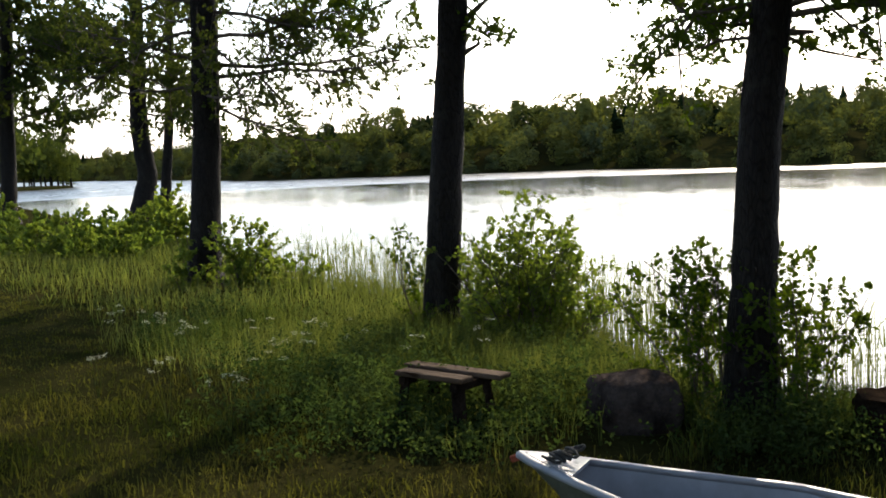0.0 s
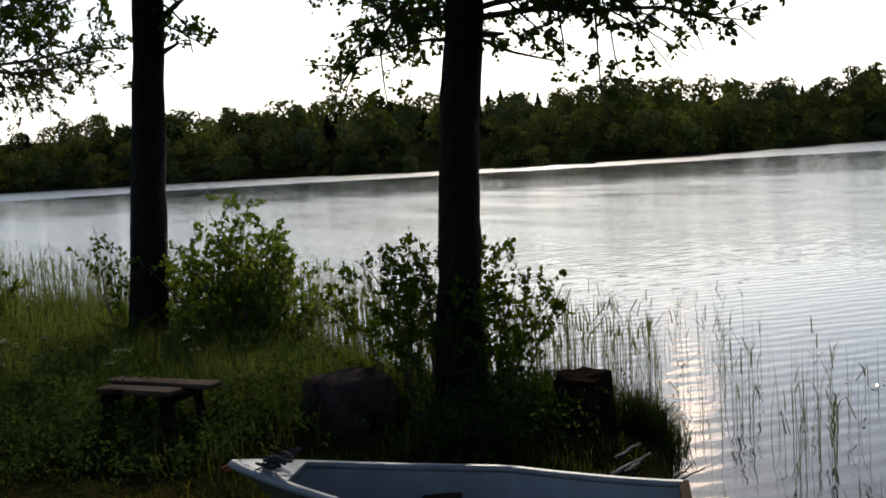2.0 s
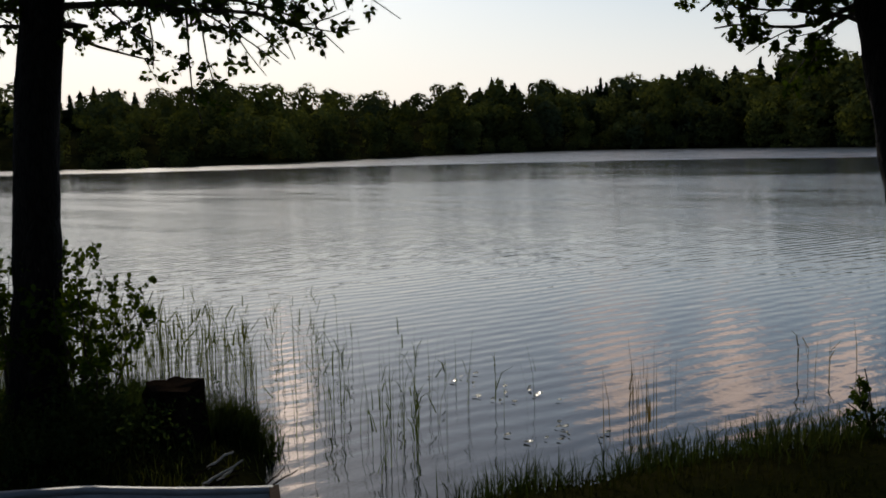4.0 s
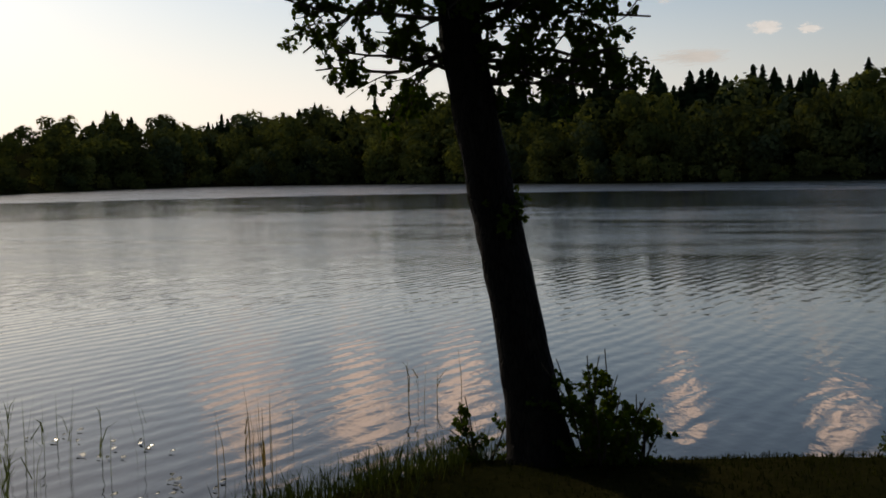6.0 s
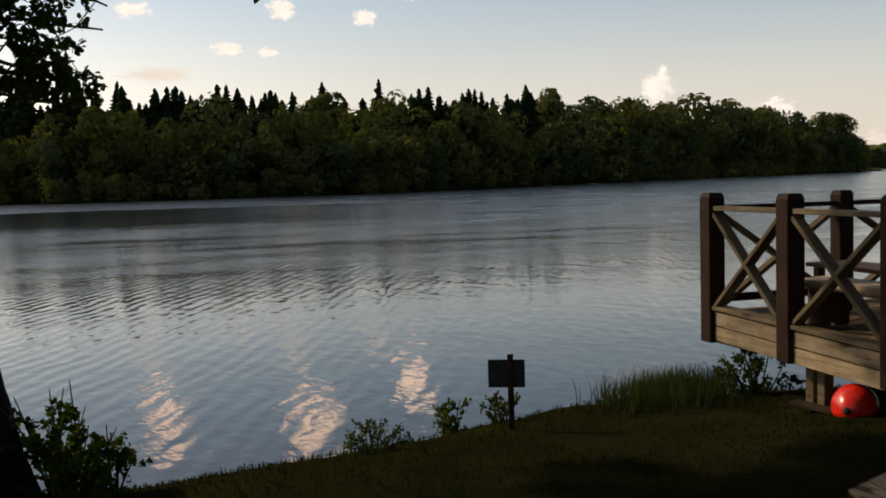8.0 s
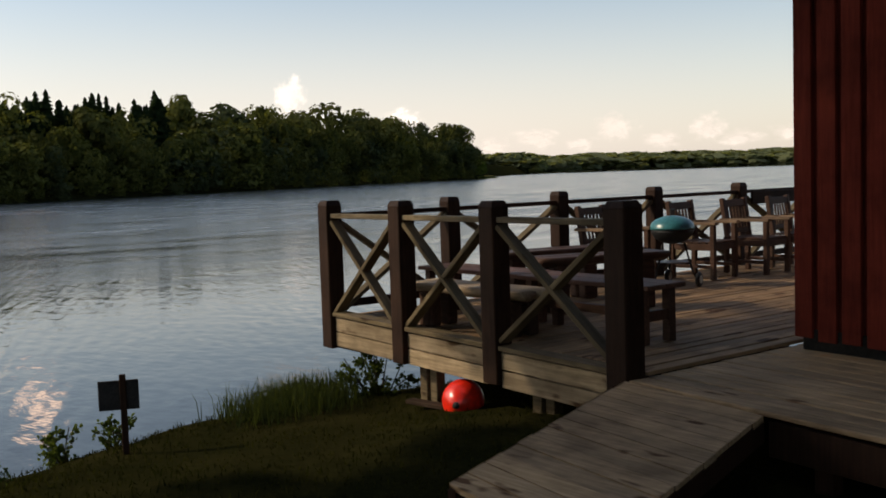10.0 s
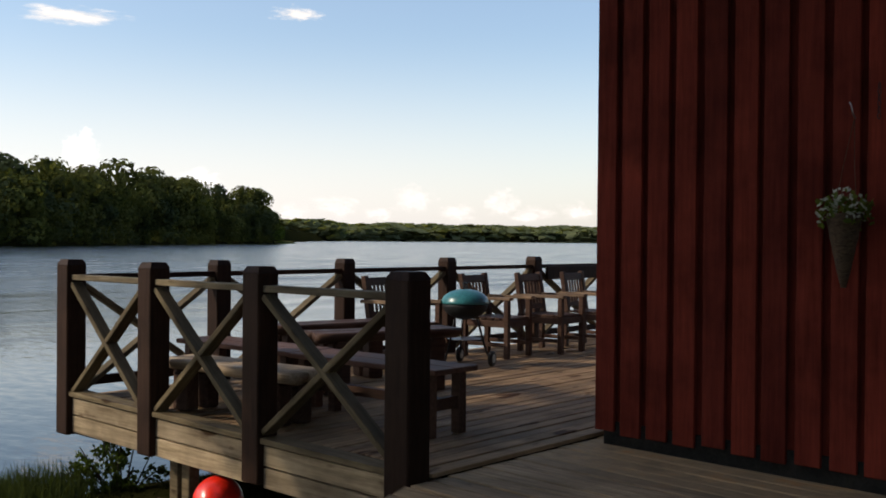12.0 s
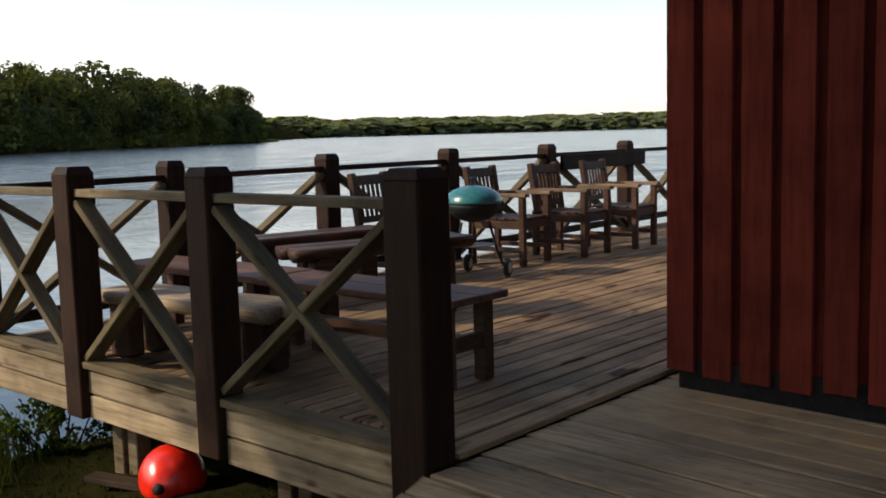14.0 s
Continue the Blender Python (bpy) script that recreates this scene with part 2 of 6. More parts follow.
M_SEDGE = foliage("sedge", (0.018, 0.029, 0.012), (0.046, 0.057, 0.022), 1.0, 0.4, 0.9, (1.35, 1.35, 0.6))
M_REED = foliage("reed_stems", (0.06, 0.10, 0.03), (0.12, 0.13, 0.05), 0.8, 0.35)
M_DRYREED = foliage("dry_reeds", (0.12, 0.09, 0.045), (0.2, 0.16, 0.08), 0.8, 0.3)
M_LEAF = foliage("alder_leaves", (0.024, 0.047, 0.009), (0.058, 0.088, 0.015), 1.2, 0.42, 0.8)
M_SHRUB = foliage("shore_shrub_leaves", (0.034, 0.055, 0.018), (0.07, 0.098, 0.03), 1.5, 0.4, 0.9, (1.5, 1.45, 0.6))
M_BUSH = foliage("bush_leaves", (0.062, 0.092, 0.024), (0.115, 0.145, 0.038), 1.5, 0.5, 0.7, (1.7, 1.7, 0.7))
M_LEAFLIT = foliage("sunlit_alder_leaves", (0.028, 0.044, 0.014), (0.065, 0.08, 0.026), 1.0, 0.45, 0.8, (1.35, 1.3, 0.6))
M_FARLEAF = foliage("broadleaf_woods", (0.014, 0.02, 0.009), (0.118, 0.122, 0.042), 0.11, 0.3, 0.95, (1.4, 1.4, 0.6))
M_BIRCH = foliage("birch_leaves", (0.036, 0.044, 0.015), (0.13, 0.135, 0.044), 0.09, 0.34, 0.95, (1.4, 1.4, 0.6))
M_WILLOW = foliage("willow_leaves", (0.03, 0.042, 0.024), (0.09, 0.105, 0.055), 0.11, 0.35, 0.95)
M_SPRUCE = foliage("spruce_needles", (0.010, 0.018, 0.009), (0.02, 0.03, 0.012), 0.15, 0.1, 0.8)
# paled leaf colour: the haze over the lake is put into it
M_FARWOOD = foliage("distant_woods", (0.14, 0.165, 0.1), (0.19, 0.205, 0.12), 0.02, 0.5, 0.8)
M_BARK = bark("alder_bark", (0.006, 0.0048, 0.004), (0.016, 0.0125, 0.010), 16.0)
M_TWIG = plain("twig_bark", (0.03, 0.024, 0.018), (0.07, 0.055, 0.04), 20, 0.85)
M_DECK = wood("weathered_deck_boards", (0.14, 0.09, 0.05), (0.33, 0.225, 0.135), 1)
M_LAND = wood("weathered_landing_boards", (0.21, 0.145, 0.082), (0.47, 0.335, 0.2), 0)


def trodden_dirt(m):
    """Dry brown dirt lying in a ragged patch on the boards at the foot of the house wall."""
    nt, b = m.node_tree, m.node_tree.nodes["Principled BSDF"]
    old = b.inputs["Base Color"].links[0].from_socket
    cut = nt.nodes.new("ShaderNodeSeparateXYZ")
    nt.links.new(position(nt, (1, 1, 1), radians(4.5)), cut.inputs[0])
    ragged = noise_node(nt, 2.6, 6, position(nt), 0.65)
    edge = nt.nodes.new("ShaderNodeMath")
    edge.operation = "MULTIPLY_ADD"
    edge.inputs[1].default_value = 0.7
    nt.links.new(ragged.outputs[0], edge.inputs[0])
    nt.links.new(cut.outputs[1], edge.inputs[2])
    reach = nt.nodes.new("ShaderNodeMapRange")
    for k, v in ((1, 1.35), (2, 1.75), (3, 0.0), (4, 0.85)):
        reach.inputs[k].default_value = v
    nt.links.new(edge.outputs[0], reach.inputs[0])
    tone = ramp_node(nt, noise_node(nt, 5.0, 5, position(nt)).outputs[0], [(0.35, (0.21, 0.14, 0.075)), (0.55, (0.33, 0.215, 0.11)), (0.7, (0.42, 0.2, 0.07))])
    nt.links.new(mix_rgb(nt, reach.outputs[0], old, tone.outputs[0]), b.inputs["Base Color"])


trodden_dirt(M_LAND)
M_FASCIA = wood("raw_pine_boards", (0.17, 0.13, 0.08), (0.42, 0.335, 0.22), 0)
M_RAIL = wood("weathered_rail_wood", (0.07, 0.054, 0.031), (0.172, 0.138, 0.086), 0, rel=0.3, space="object")
# pale beige rail wood; the sun on its top is put into the colour too
M_TOPRAIL = wood("pale_sunlit_rail_wood", (0.115, 0.092, 0.058), (0.25, 0.21, 0.14), 0, rel=0.3, space="object")
M_POST = wood("brown_stained_wood", (0.02, 0.0098, 0.0063), (0.044, 0.0235, 0.0145), 2, 0.6, False, 0.35)
M_RED = wood("red_painted_boards", (0.095, 0.0155, 0.0095), (0.168, 0.03, 0.0185), 2, 0.85, False, 0.5)
M_PLINTH = plain("dark_plinth", (0.008, 0.008, 0.007), (0.022, 0.02, 0.017), 8, 0.95)


# ---- building helpers ----
def np_mesh(name, verts, faces, mat, parent=None, smooth=False):
    verts, faces = np.asarray(verts, np.float32), np.asarray(faces, np.int32)
    me = bpy.data.meshes.new(name)
    k = faces.shape[1]
    me.vertices.add(len(verts))
    me.vertices.foreach_set("co", verts.ravel())
    me.loops.add(faces.size)
    me.loops.foreach_set("vertex_index", faces.ravel())
    me.polygons.add(len(faces))
    me.polygons.foreach_set("loop_start", np.arange(0, faces.size, k, dtype=np.int32))
    me.polygons.foreach_set("loop_total", np.full(len(faces), k, np.int32))
    if smooth:
        me.polygons.foreach_set("use_smooth", np.ones(len(faces), bool))
    me.update(calc_edges=True)
    me.validate()
    me.materials.append(mat)
    ob = new(name, me)
    ob.parent = parent
    return ob


def part(name, bm, mat, parent=None, label="", smooth=False):
    me = bpy.data.meshes.new(name)
    bm.to_mesh(me)
    bm.free()
    me.materials.append(mat)
    if smooth:
        for p in me.polygons:
            p.use_smooth = True
    ob = new(name, me)
    ob.parent = parent
    if label:
        tagged(ob, label)
    return ob


def thing(name, label, category, m=None, group="", kind=""):
    ob = new(name)
    ob.matrix_basis = m or Matrix()
    ob.empty_display_size = 0.1
    return tagged(ob, label, category, group, kind)


def box(bm, lo, hi, m=None, bevel=0.0):
    lo, hi = Vector(lo), Vector(hi)
    g = bmesh.ops.create_cube(bm, size=1.0)
    s = Matrix.LocRotScale((lo + hi) / 2, None, hi - lo)
    bmesh.ops.transform(bm, matrix=(m or Matrix()) @ s, verts=g["verts"])
    if bevel:
        es = list({e for v in g["verts"] for e in v.link_edges})
        bmesh.ops.bevel(bm, geom=es, offset=bevel, segments=1, affect="EDGES")
    return bm


def beam(bm, a, b, w, h, bevel=0.004, up=(0, 0, 1)):
    """A squared timber from a to b, w across and h along up."""
    a, b, up = Vector(a), Vector(b), Vector(up)
    d = (b - a).normalized()
    side = d.cross(up).normalized()
    top = side.cross(d)
    m = Matrix((side, d, top)).transposed().to_4x4()
    m.translation = (a + b) / 2
    n = (b - a).length
    return box(bm, (-w / 2, -n / 2, -h / 2), (w / 2, n / 2, h / 2), m, bevel)


def tube(path, radii, sides=6):
    """Vertices and quads of a tapered tube along a path."""
    path, radii = np.asarray(path, float), np.asarray(radii, float)
    tan = np.gradient(path, axis=0)
    tan /= np.linalg.norm(tan, axis=1)[:, None] + 1e-9
    ref = np.where(np.abs(tan[:, 2:3]) > 0.9, [[1.0, 0, 0]], [[0, 0, 1.0]])
    u = np.cross(tan, ref)
    u /= np.linalg.norm(u, axis=1)[:, None] + 1e-9
    w = np.cross(tan, u)
    a = np.linspace(0, 2 * np.pi, sides, endpoint=False)
    v = path[:, None] + radii[:, None, None] * (u[:, None] * np.cos(a)[None, :, None] + w[:, None] * np.sin(a)[None, :, None])
    n = len(path)
    i, j = np.meshgrid(np.arange(n - 1), np.arange(sides), indexing="ij")
    j2 = (j + 1) % sides
    f = np.stack([i * sides + j, i * sides + j2, (i + 1) * sides + j2, (i + 1) * sides + j], -1).reshape(-1, 4)
    return v.reshape(-1, 3), f


class Pile:
    """Gathers vertices and faces of one kind into one mesh."""

    def __init__(self):
        self.v, self.f, self.n = [], [], 0

    def add(self, v, f):
        self.v.append(v)
        self.f.append(np.asarray(f) + self.n)
        self.n += len(v)

    def mesh(self, name, mat, parent=None, smooth=False):
        return np_mesh(name, np.concatenate(self.v), np.concatenate(self.f), mat, parent, smooth)


def unit(a):
    return a / (np.linalg.norm(a, axis=-1, keepdims=True) + 1e-9)


def leaves(rng, where, along, size, spread=0.9, shape=0.75):
    """Folded leaves, two quads each, at the places, pointing roughly along the given ways."""
    n = len(where)
    d = unit(along + spread * rng.normal(size=(n, 3)))
    side = unit(np.cross(d, rng.normal(size=(n, 3)) + [0, 0, 0.6]))
    up = np.cross(side, d)
    s = (size * rng.uniform(0.6, 1.25, n))[:, None]
    w = s * shape * 0.5
    fold = up * w * rng.uniform(0.1, 0.6, n)[:, None]
    v = np.stack([where, where + d * s * 0.35 + side * w + fold, where + d * s * 0.8 + side * w * 0.8 + fold, where + d * s,
                  where + d * s * 0.8 - side * w * 0.8 + fold, where + d * s * 0.35 - side * w + fold], 1).reshape(-1, 3)
    o = np.arange(n)[:, None] * 6
    fine = np.broadcast_to(np.asarray(size) < 0.2, n)
    f = np.concatenate([o[fine] + [0, 1, 2, 3], o[fine] + [0, 3, 4, 5], o[~fine] + [0, 2, 3, 4]])
    return v, f


# ---- the lie of the land ----
CX, CY = 7.5, -4.6
SHORE = np.array([(60, 260), (40, 150), (14, 60), (6, 25), (2.6, 10), (0.9, 4), (0.0, 1.2), (-0.5, -0.3), (-0.3, -1.4), (0.1, -2.6), (0.3, -3.4),
                  (0.5, -4.4), (0.75, -5.4), (1.0, -6.3), (1.7, -7.0), (2.7, -7.6), (3.6, -8.1), (4.3, -8.6), (4.3, -9.0), (3.55, -9.45), (3.0, -9.95),
                  (2.85, -10.8), (3.2, -12.2), (3.6, -13.8), (3.5, -15.5), (3.4, -17.4), (4.4, -21), (5.0, -23), (6.2, -30), (7.5, -42), (10.5, -60),
                  (17, -100), (25, -150), (25, -185), (14.5, -203), (14, -212), (22, -235), (60, -300), (900, -700), (900, 700)], float)
# far shore round the lake: way (degrees), distance of the water's edge, height angle of the tree tops
FAR = np.array([(-270, 1700, 0.9), (-232, 1700, 0.9), (-222.5, 1500, 0.9), (-219.6, 480, 0.9), (-219.2, 470, 1.6), (-218.6, 440, 2.5), (-216.8, 410, 2.95), (-214.3, 360, 3.4), (-211.5, 315, 3.8),
                (-206, 245, 4.3), (-200, 200, 4.8), (-196, 180, 5.0), (-190, 160, 5.1), (-182, 158, 5.4), (-176, 158, 5.2), (-168, 188, 4.4), (-160, 210, 3.75),
                (-156, 215, 3.3), (-153.8, 212, 2.9), (-151.5, 205, 3.3), (-149, 190, 3.4), (-146, 172, 2.95), (-144, 160, 2.5), (-141.5, 148, 3.35), (-137, 130, 3.4),
                (-130, 120, 3.5), (-122, 125, 3.5), (-116, 150, 3.35), (-110, 155, 3.0), (-106, 160, 3.05), (-103, 165, 2.75), (-100, 172, 2.2), (-97, 180, 1.75),
                (-92, 300, 1.4), (-85, 520, 1.1), (-60, 700, 1.0)])


def shore_distance(x, y):
    """Metres inland of the near shore; negative over the water."""
    x, y = np.asarray(x, float), np.asarray(y, float)
    best, inside = np.full(x.shape, 1e9), np.zeros(x.shape, bool)
    for (ax, ay), (bx, by) in zip(SHORE, np.roll(SHORE, -1, 0)):
        dx, dy = bx - ax, by - ay
        t = np.clip(((x - ax) * dx + (y - ay) * dy) / (dx * dx + dy * dy), 0, 1)
        best = np.minimum(best, np.hypot(x - ax - t * dx, y - ay - t * dy))
        if dy:
            inside ^= ((ay > y) != (by > y)) & (x < dx * (y - ay) / dy + ax)
    return np.where(inside, best, -best)


def far_edge(az):
    a = np.where(az > 90, az - 360, az)
    return np.interp(a, FAR[:, 0], FAR[:, 1]), np.interp(a, FAR[:, 0], FAR[:, 2])


def land(x, y):
    x, y = np.asarray(x, float), np.asarray(y, float)
    d = shore_distance(x, y)
    wob = 0.05 * np.sin(1.7 * x + 0.6 * y) * np.sin(1.1 * y - 0.7 * x) + 0.02 * np.sin(4.1 * x + 1.3) * np.sin(3.7 * y)
    near = np.where(d > 0, 0.22 * (1 - np.exp(-np.maximum(d, 0) / 0.22)) + 0.4 * (1 - np.exp(-np.maximum(d, 0) / 3.0)) + wob * np.clip(d, 0, 1), np.maximum(d * 0.7, -1.2))
    near = near - np.where(d > 0, 0.2, 0.05) * np.exp(-(((x - 5.6) / 1.3) ** 2 + ((y + 9.0) / 1.1) ** 2)) * np.clip(d * 2, 0, 1)
    az = np.degrees(np.arctan2(y - CY, x - CX))
    edge, _ = far_edge(az)
    over = np.hypot(x - CX, y - CY) - edge
    seen = (az > 90) | (az < -60)
    far = np.where(seen & (over > -3), np.clip(over * 0.35, -1, 1.0) + np.clip((over - 3) * 0.12, 0, 9), -1.2)
    return np.maximum(near, far)


rad = np.concatenate([[0.0], np.geomspace(0.5, 4800, 150)])
ang = np.linspace(0, 2 * np.pi, 480, endpoint=False)
R, A = np.meshgrid(rad, ang, indexing="ij")
gx, gy = CX + R * np.cos(A), CY + R * np.sin(A)
gv = np.stack([gx, gy, land(gx, gy)], -1).reshape(-1, 3)
i, j = np.meshgrid(np.arange(len(rad) - 1), np.arange(len(ang)), indexing="ij")
j2 = (j + 1) % len(ang)
gf = np.stack([i * 480 + j, i * 480 + j2, (i + 1) * 480 + j2, (i + 1) * 480 + j], -1).reshape(-1, 4)
tagged(np_mesh("ground", gv, gf[:, ::-1], M_GROUND, smooth=True), "grassy lake shore ground with dark soil", "ground", kind="structure")
bm = bmesh.new()
bmesh.ops.create_circle(bm, cap_ends=True, segments=96, radius=4700)
water = tagged(part("water", bm, M_WATER), "calm rippled lake water reflecting the sky", "lake", kind="structure")


# ---- far woods ----
def broadleaf(rng, n, size, floor=0.0):
    """Sprays of leaves on an uneven crown of many lobes, one metre high; floor: leave out what lies under it."""
    lobes = rng.uniform(-1, 1, (9, 3)) * [0.24, 0.24, 0.3] + [0, 0, 0.56]
    fat = rng.uniform(0.13, 0.23, 9)
    k = rng.choice(9, n, p=fat ** 2 / (fat ** 2).sum())
    way = unit(rng.normal(size=(n, 3)) + [0, 0, 0.25])
    p = lobes[k] + way * (fat[k] * rng.uniform(0.8, 1.08, n))[:, None]
    low = rng.random(n) < 0.18
    p[low, 2] *= rng.uniform(0.1, 0.6, low.sum())
    k = p[:, 2] > floor
    return card(rng, p[k], way[k], size)


def card(rng, p, way, size):
    n = len(p)
    side = unit(np.cross(way, rng.normal(size=(n, 3))))
    up = np.cross(way, side) + 0.35 * rng.normal(size=(n, 3))
    s = (size * rng.uniform(0.5, 1.3, n))[:, None]
    v = np.stack([p - side * s - up * s * 0.5, p + side * s * 0.7 - up * s, p + side * s + up * s * 0.6, p - side * s * 0.5 + up * s], 1).reshape(-1, 3)
    return v, np.arange(n * 4).reshape(-1, 4)


def spruce(rng):
    """A slim cone of drooping, ragged tiers, one metre high."""
    tiers, k = 24, 9
    rings = []
    for i in range(tiers):
        t = i / tiers
        r = 0.2 * (1 - t) ** 0.75 * rng.uniform(0.65, 1.2) + 0.004
        for z, q in ((0.06 + 0.94 * t, r), (0.06 + 0.94 * (t + 0.8 / tiers), r * 0.62)):
            a = np.arange(k) * 2 * np.pi / k + rng.uniform(0, 0.5)
            w = q * rng.uniform(0.35, 1.45, k)
            rings.append(np.stack([w * np.cos(a), w * np.sin(a), z - 0.12 * w + rng.normal(0, 0.006, k)], -1))
    rings.append(np.tile([[0, 0, 1.02]], (k, 1)))
    n = len(rings)
    i, j = np.meshgrid(np.arange(n - 1), np.arange(k), indexing="ij")
    j2 = (j + 1) % k
    f = np.stack([i * k + j, i * k + j2, (i + 1) * k + j2, (i + 1) * k + j], -1).reshape(-1, 4)
    return np.concatenate(rings), f


rng = np.random.default_rng(5)
kinds = [broadleaf(rng, 800, 0.03) for _ in range(7)]
sparse = [broadleaf(rng, 110, 0.12) for _ in range(5)]
full = [broadleaf(rng, 1000, 0.029) for _ in range(8)]
tops = [broadleaf(rng, 900, 0.029, 0.28) for _ in range(8)]
firs = [spruce(rng) for _ in range(5)]
pile_b, pile_s, pile_f = [Pile(), Pile(), Pile()], Pile(), Pile()


def plant(pile, proto, x, y, h, w):
    v, f = proto
    a = rng.uniform(0, 6.28)
    c, s = math.cos(a), math.sin(a)
    q = np.stack([(v[:, 0] * c - v[:, 1] * s) * w + x, (v[:, 0] * s + v[:, 1] * c) * w + y, v[:, 2] * h], -1)
    q[:, 2] += float(land(x, y)) - 0.02 * h
    pile.add(q, f)


for row, (back, share) in enumerate([(0.6, 0.22), (2.5, 0.5), (7, 0.66), (14, 0.8), (25, 0.9), (38, 1.0)]):
    az = -219.0
    while az < -86:
        edge, el = far_edge(np.array(az))
        r = float(edge) + back + rng.uniform(-2.5, 2.5)
        x, y = CX + r * math.cos(radians(az)), CY + r * math.sin(radians(az))
        top = (2.2 + r * math.tan(radians(float(el))) - float(land(x, y))) * 1.2
        fir = row > 3 and rng.random() < (0.96 if az < -170 else 0.8 if row == 5 and az < -146 else 0.45 if row == 5 or -140 < az < -117 else 0.3) and az > -203
        if fir:
            plant(pile_s, firs[rng.integers(5)], x, y, top * (0.78 + 0.07 * math.sin(az * 2.3) + 0.05 * math.sin(az * 6.1 + 1) + rng.uniform(-0.12, 0.05)) * (0.94 if az > -146 else 1.04), top * rng.uniform(0.9, 1.35))
        else:
            h = max(top, 5 if row else 8) * share * (0.94 if row > 2 and -200 < az < -168 else 0.97 if az < -202 else 1.0) * rng.uniform(0.68 if row < 3 else 0.71, 1.04 if row < 5 else 0.98)
            plant(pile_b[rng.choice(3, p=(0.5, 0.32, 0.18))], kinds[rng.integers(7)] if row == 0 else full[rng.integers(8)] if row < 3 else tops[rng.integers(8)], x, y, h, h * rng.uniform(0.6, 1.1) + 1.5)
        az += math.degrees((3.2 if row == 0 else 1.5 if fir else 3.2 if row == 5 else 5.6) / r) * rng.uniform(0.6, 1.5)
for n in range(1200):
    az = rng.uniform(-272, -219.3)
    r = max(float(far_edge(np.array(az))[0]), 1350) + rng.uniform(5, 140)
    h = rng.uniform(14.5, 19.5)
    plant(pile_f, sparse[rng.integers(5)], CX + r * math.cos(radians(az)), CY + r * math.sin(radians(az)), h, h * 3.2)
tagged(pile_b[0].mesh("alder_woods", M_FARLEAF), "dense dark green alder woods along the far lake shore", "woods", kind="stuff")
tagged(pile_b[1].mesh("birch_woods", M_BIRCH), "yellowish green birches among the far shore woods", "woods", kind="stuff")
tagged(pile_b[2].mesh("willow_woods", M_WILLOW), "greyish green willows among the far shore woods", "woods", kind="stuff")
tagged(pile_s.mesh("spruce_woods", M_SPRUCE), "dark pointed spruce tops behind the far shore", "woods", kind="stuff")
tagged(pile_f.mesh("distant_woods", M_FARWOOD), "low woods across the open lake, haze put into their pale colour", "woods", kind="stuff")
pile = Pile()
for n in range(26):
    az = -219.0 - 1.5 * rng.random() ** 1.5
    r = 474 + rng.uniform(0, 16)
    h = rng.uniform(3.5, 7.5) * max(0.25, 1 - (-219.0 - az) / 1.5)
    plant(pile, kinds[rng.integers(7)], CX + r * math.cos(radians(az)), CY + r * math.sin(radians(az)), h, h * 2.4)
tagged(pile.mesh("willow_scrub", M_BUSH), "low pale green scrub at the headland's tip", "scrub", kind="stuff")
M_PALEREED = foliage("pale_far_reeds", (0.16, 0.15, 0.08), (0.26, 0.24, 0.13), 0.05, 0.3, 0.95)
pile = Pile()
for n in range(130):
    az = rng.uniform(-262, -219.4)
    r = max(float(far_edge(np.array(az))[0]), 485 if az > -221.2 else 1400) - 3
    if az > -221.2 and rng.random() < 0.5:
        r = 482 + rng.uniform(0, 25)
    h = rng.uniform(1.5, 2.6) if r > 1000 else rng.uniform(0.8, 1.3)
    v, f = sparse[rng.integers(5)]
    a = radians(az)
    wide = h * (12 if r > 1000 else 6)
    q = np.stack([CX + r * math.cos(a) - v[:, 1] * wide * math.sin(a), CY + r * math.sin(a) + v[:, 1] * wide * math.cos(a), v[:, 2] * h], -1)
    q[:, 0] += v[:, 0] * math.cos(a) * 3
    q[:, 1] += v[:, 0] * math.sin(a) * 3
    pile.add(q, f)
tagged(pile.mesh("far_reed_belt", M_PALEREED), "pale belt of reeds along the distant shore", "reeds", kind="stuff")


# ---- the deck ----
DZ = 1.0
PX = [0.0, 1.12, 2.287, 3.528]
QY = [1.38, 2.87, 4.40, 6.0, 7.6, 9.2]


def rail_post(x, y, z0, z1, w=0.15):
    bm = bmesh.new()
    box(bm, (x, y, z0), (x + w, y + w, z1 - 0.02), bevel=0.008)
    g = bmesh.ops.create_cone(bm, cap_ends=True, segments=4, radius1=w * 0.7, radius2=w * 0.52, depth=0.04)
    bmesh.ops.transform(bm, matrix=Matrix.Translation((x + w / 2, y + w / 2, z1 - 0.002)) @ Matrix.Rotation(radians(45), 4, "Z"), verts=g["verts"])
    return part("post", bm, M_POST, railing)


def timber(name, a, b, w, h, mat, label=""):
    """A rail timber built along its own x axis, so that the grain runs with it."""
    bm = bmesh.new()
    n = (b - a).length
    box(bm, (-n / 2, -w / 2, -h / 2), (n / 2, w / 2, h / 2), bevel=0.005)
    ob = part(name, bm, mat, railing, label)
    d = (b - a).normalized()
    side = Vector((0, 0, 1)).cross(d).normalized()
    m = Matrix((d, side, d.cross(side))).transposed().to_4x4()
    m.translation = (a + b) / 2
    ob.matrix_basis = m


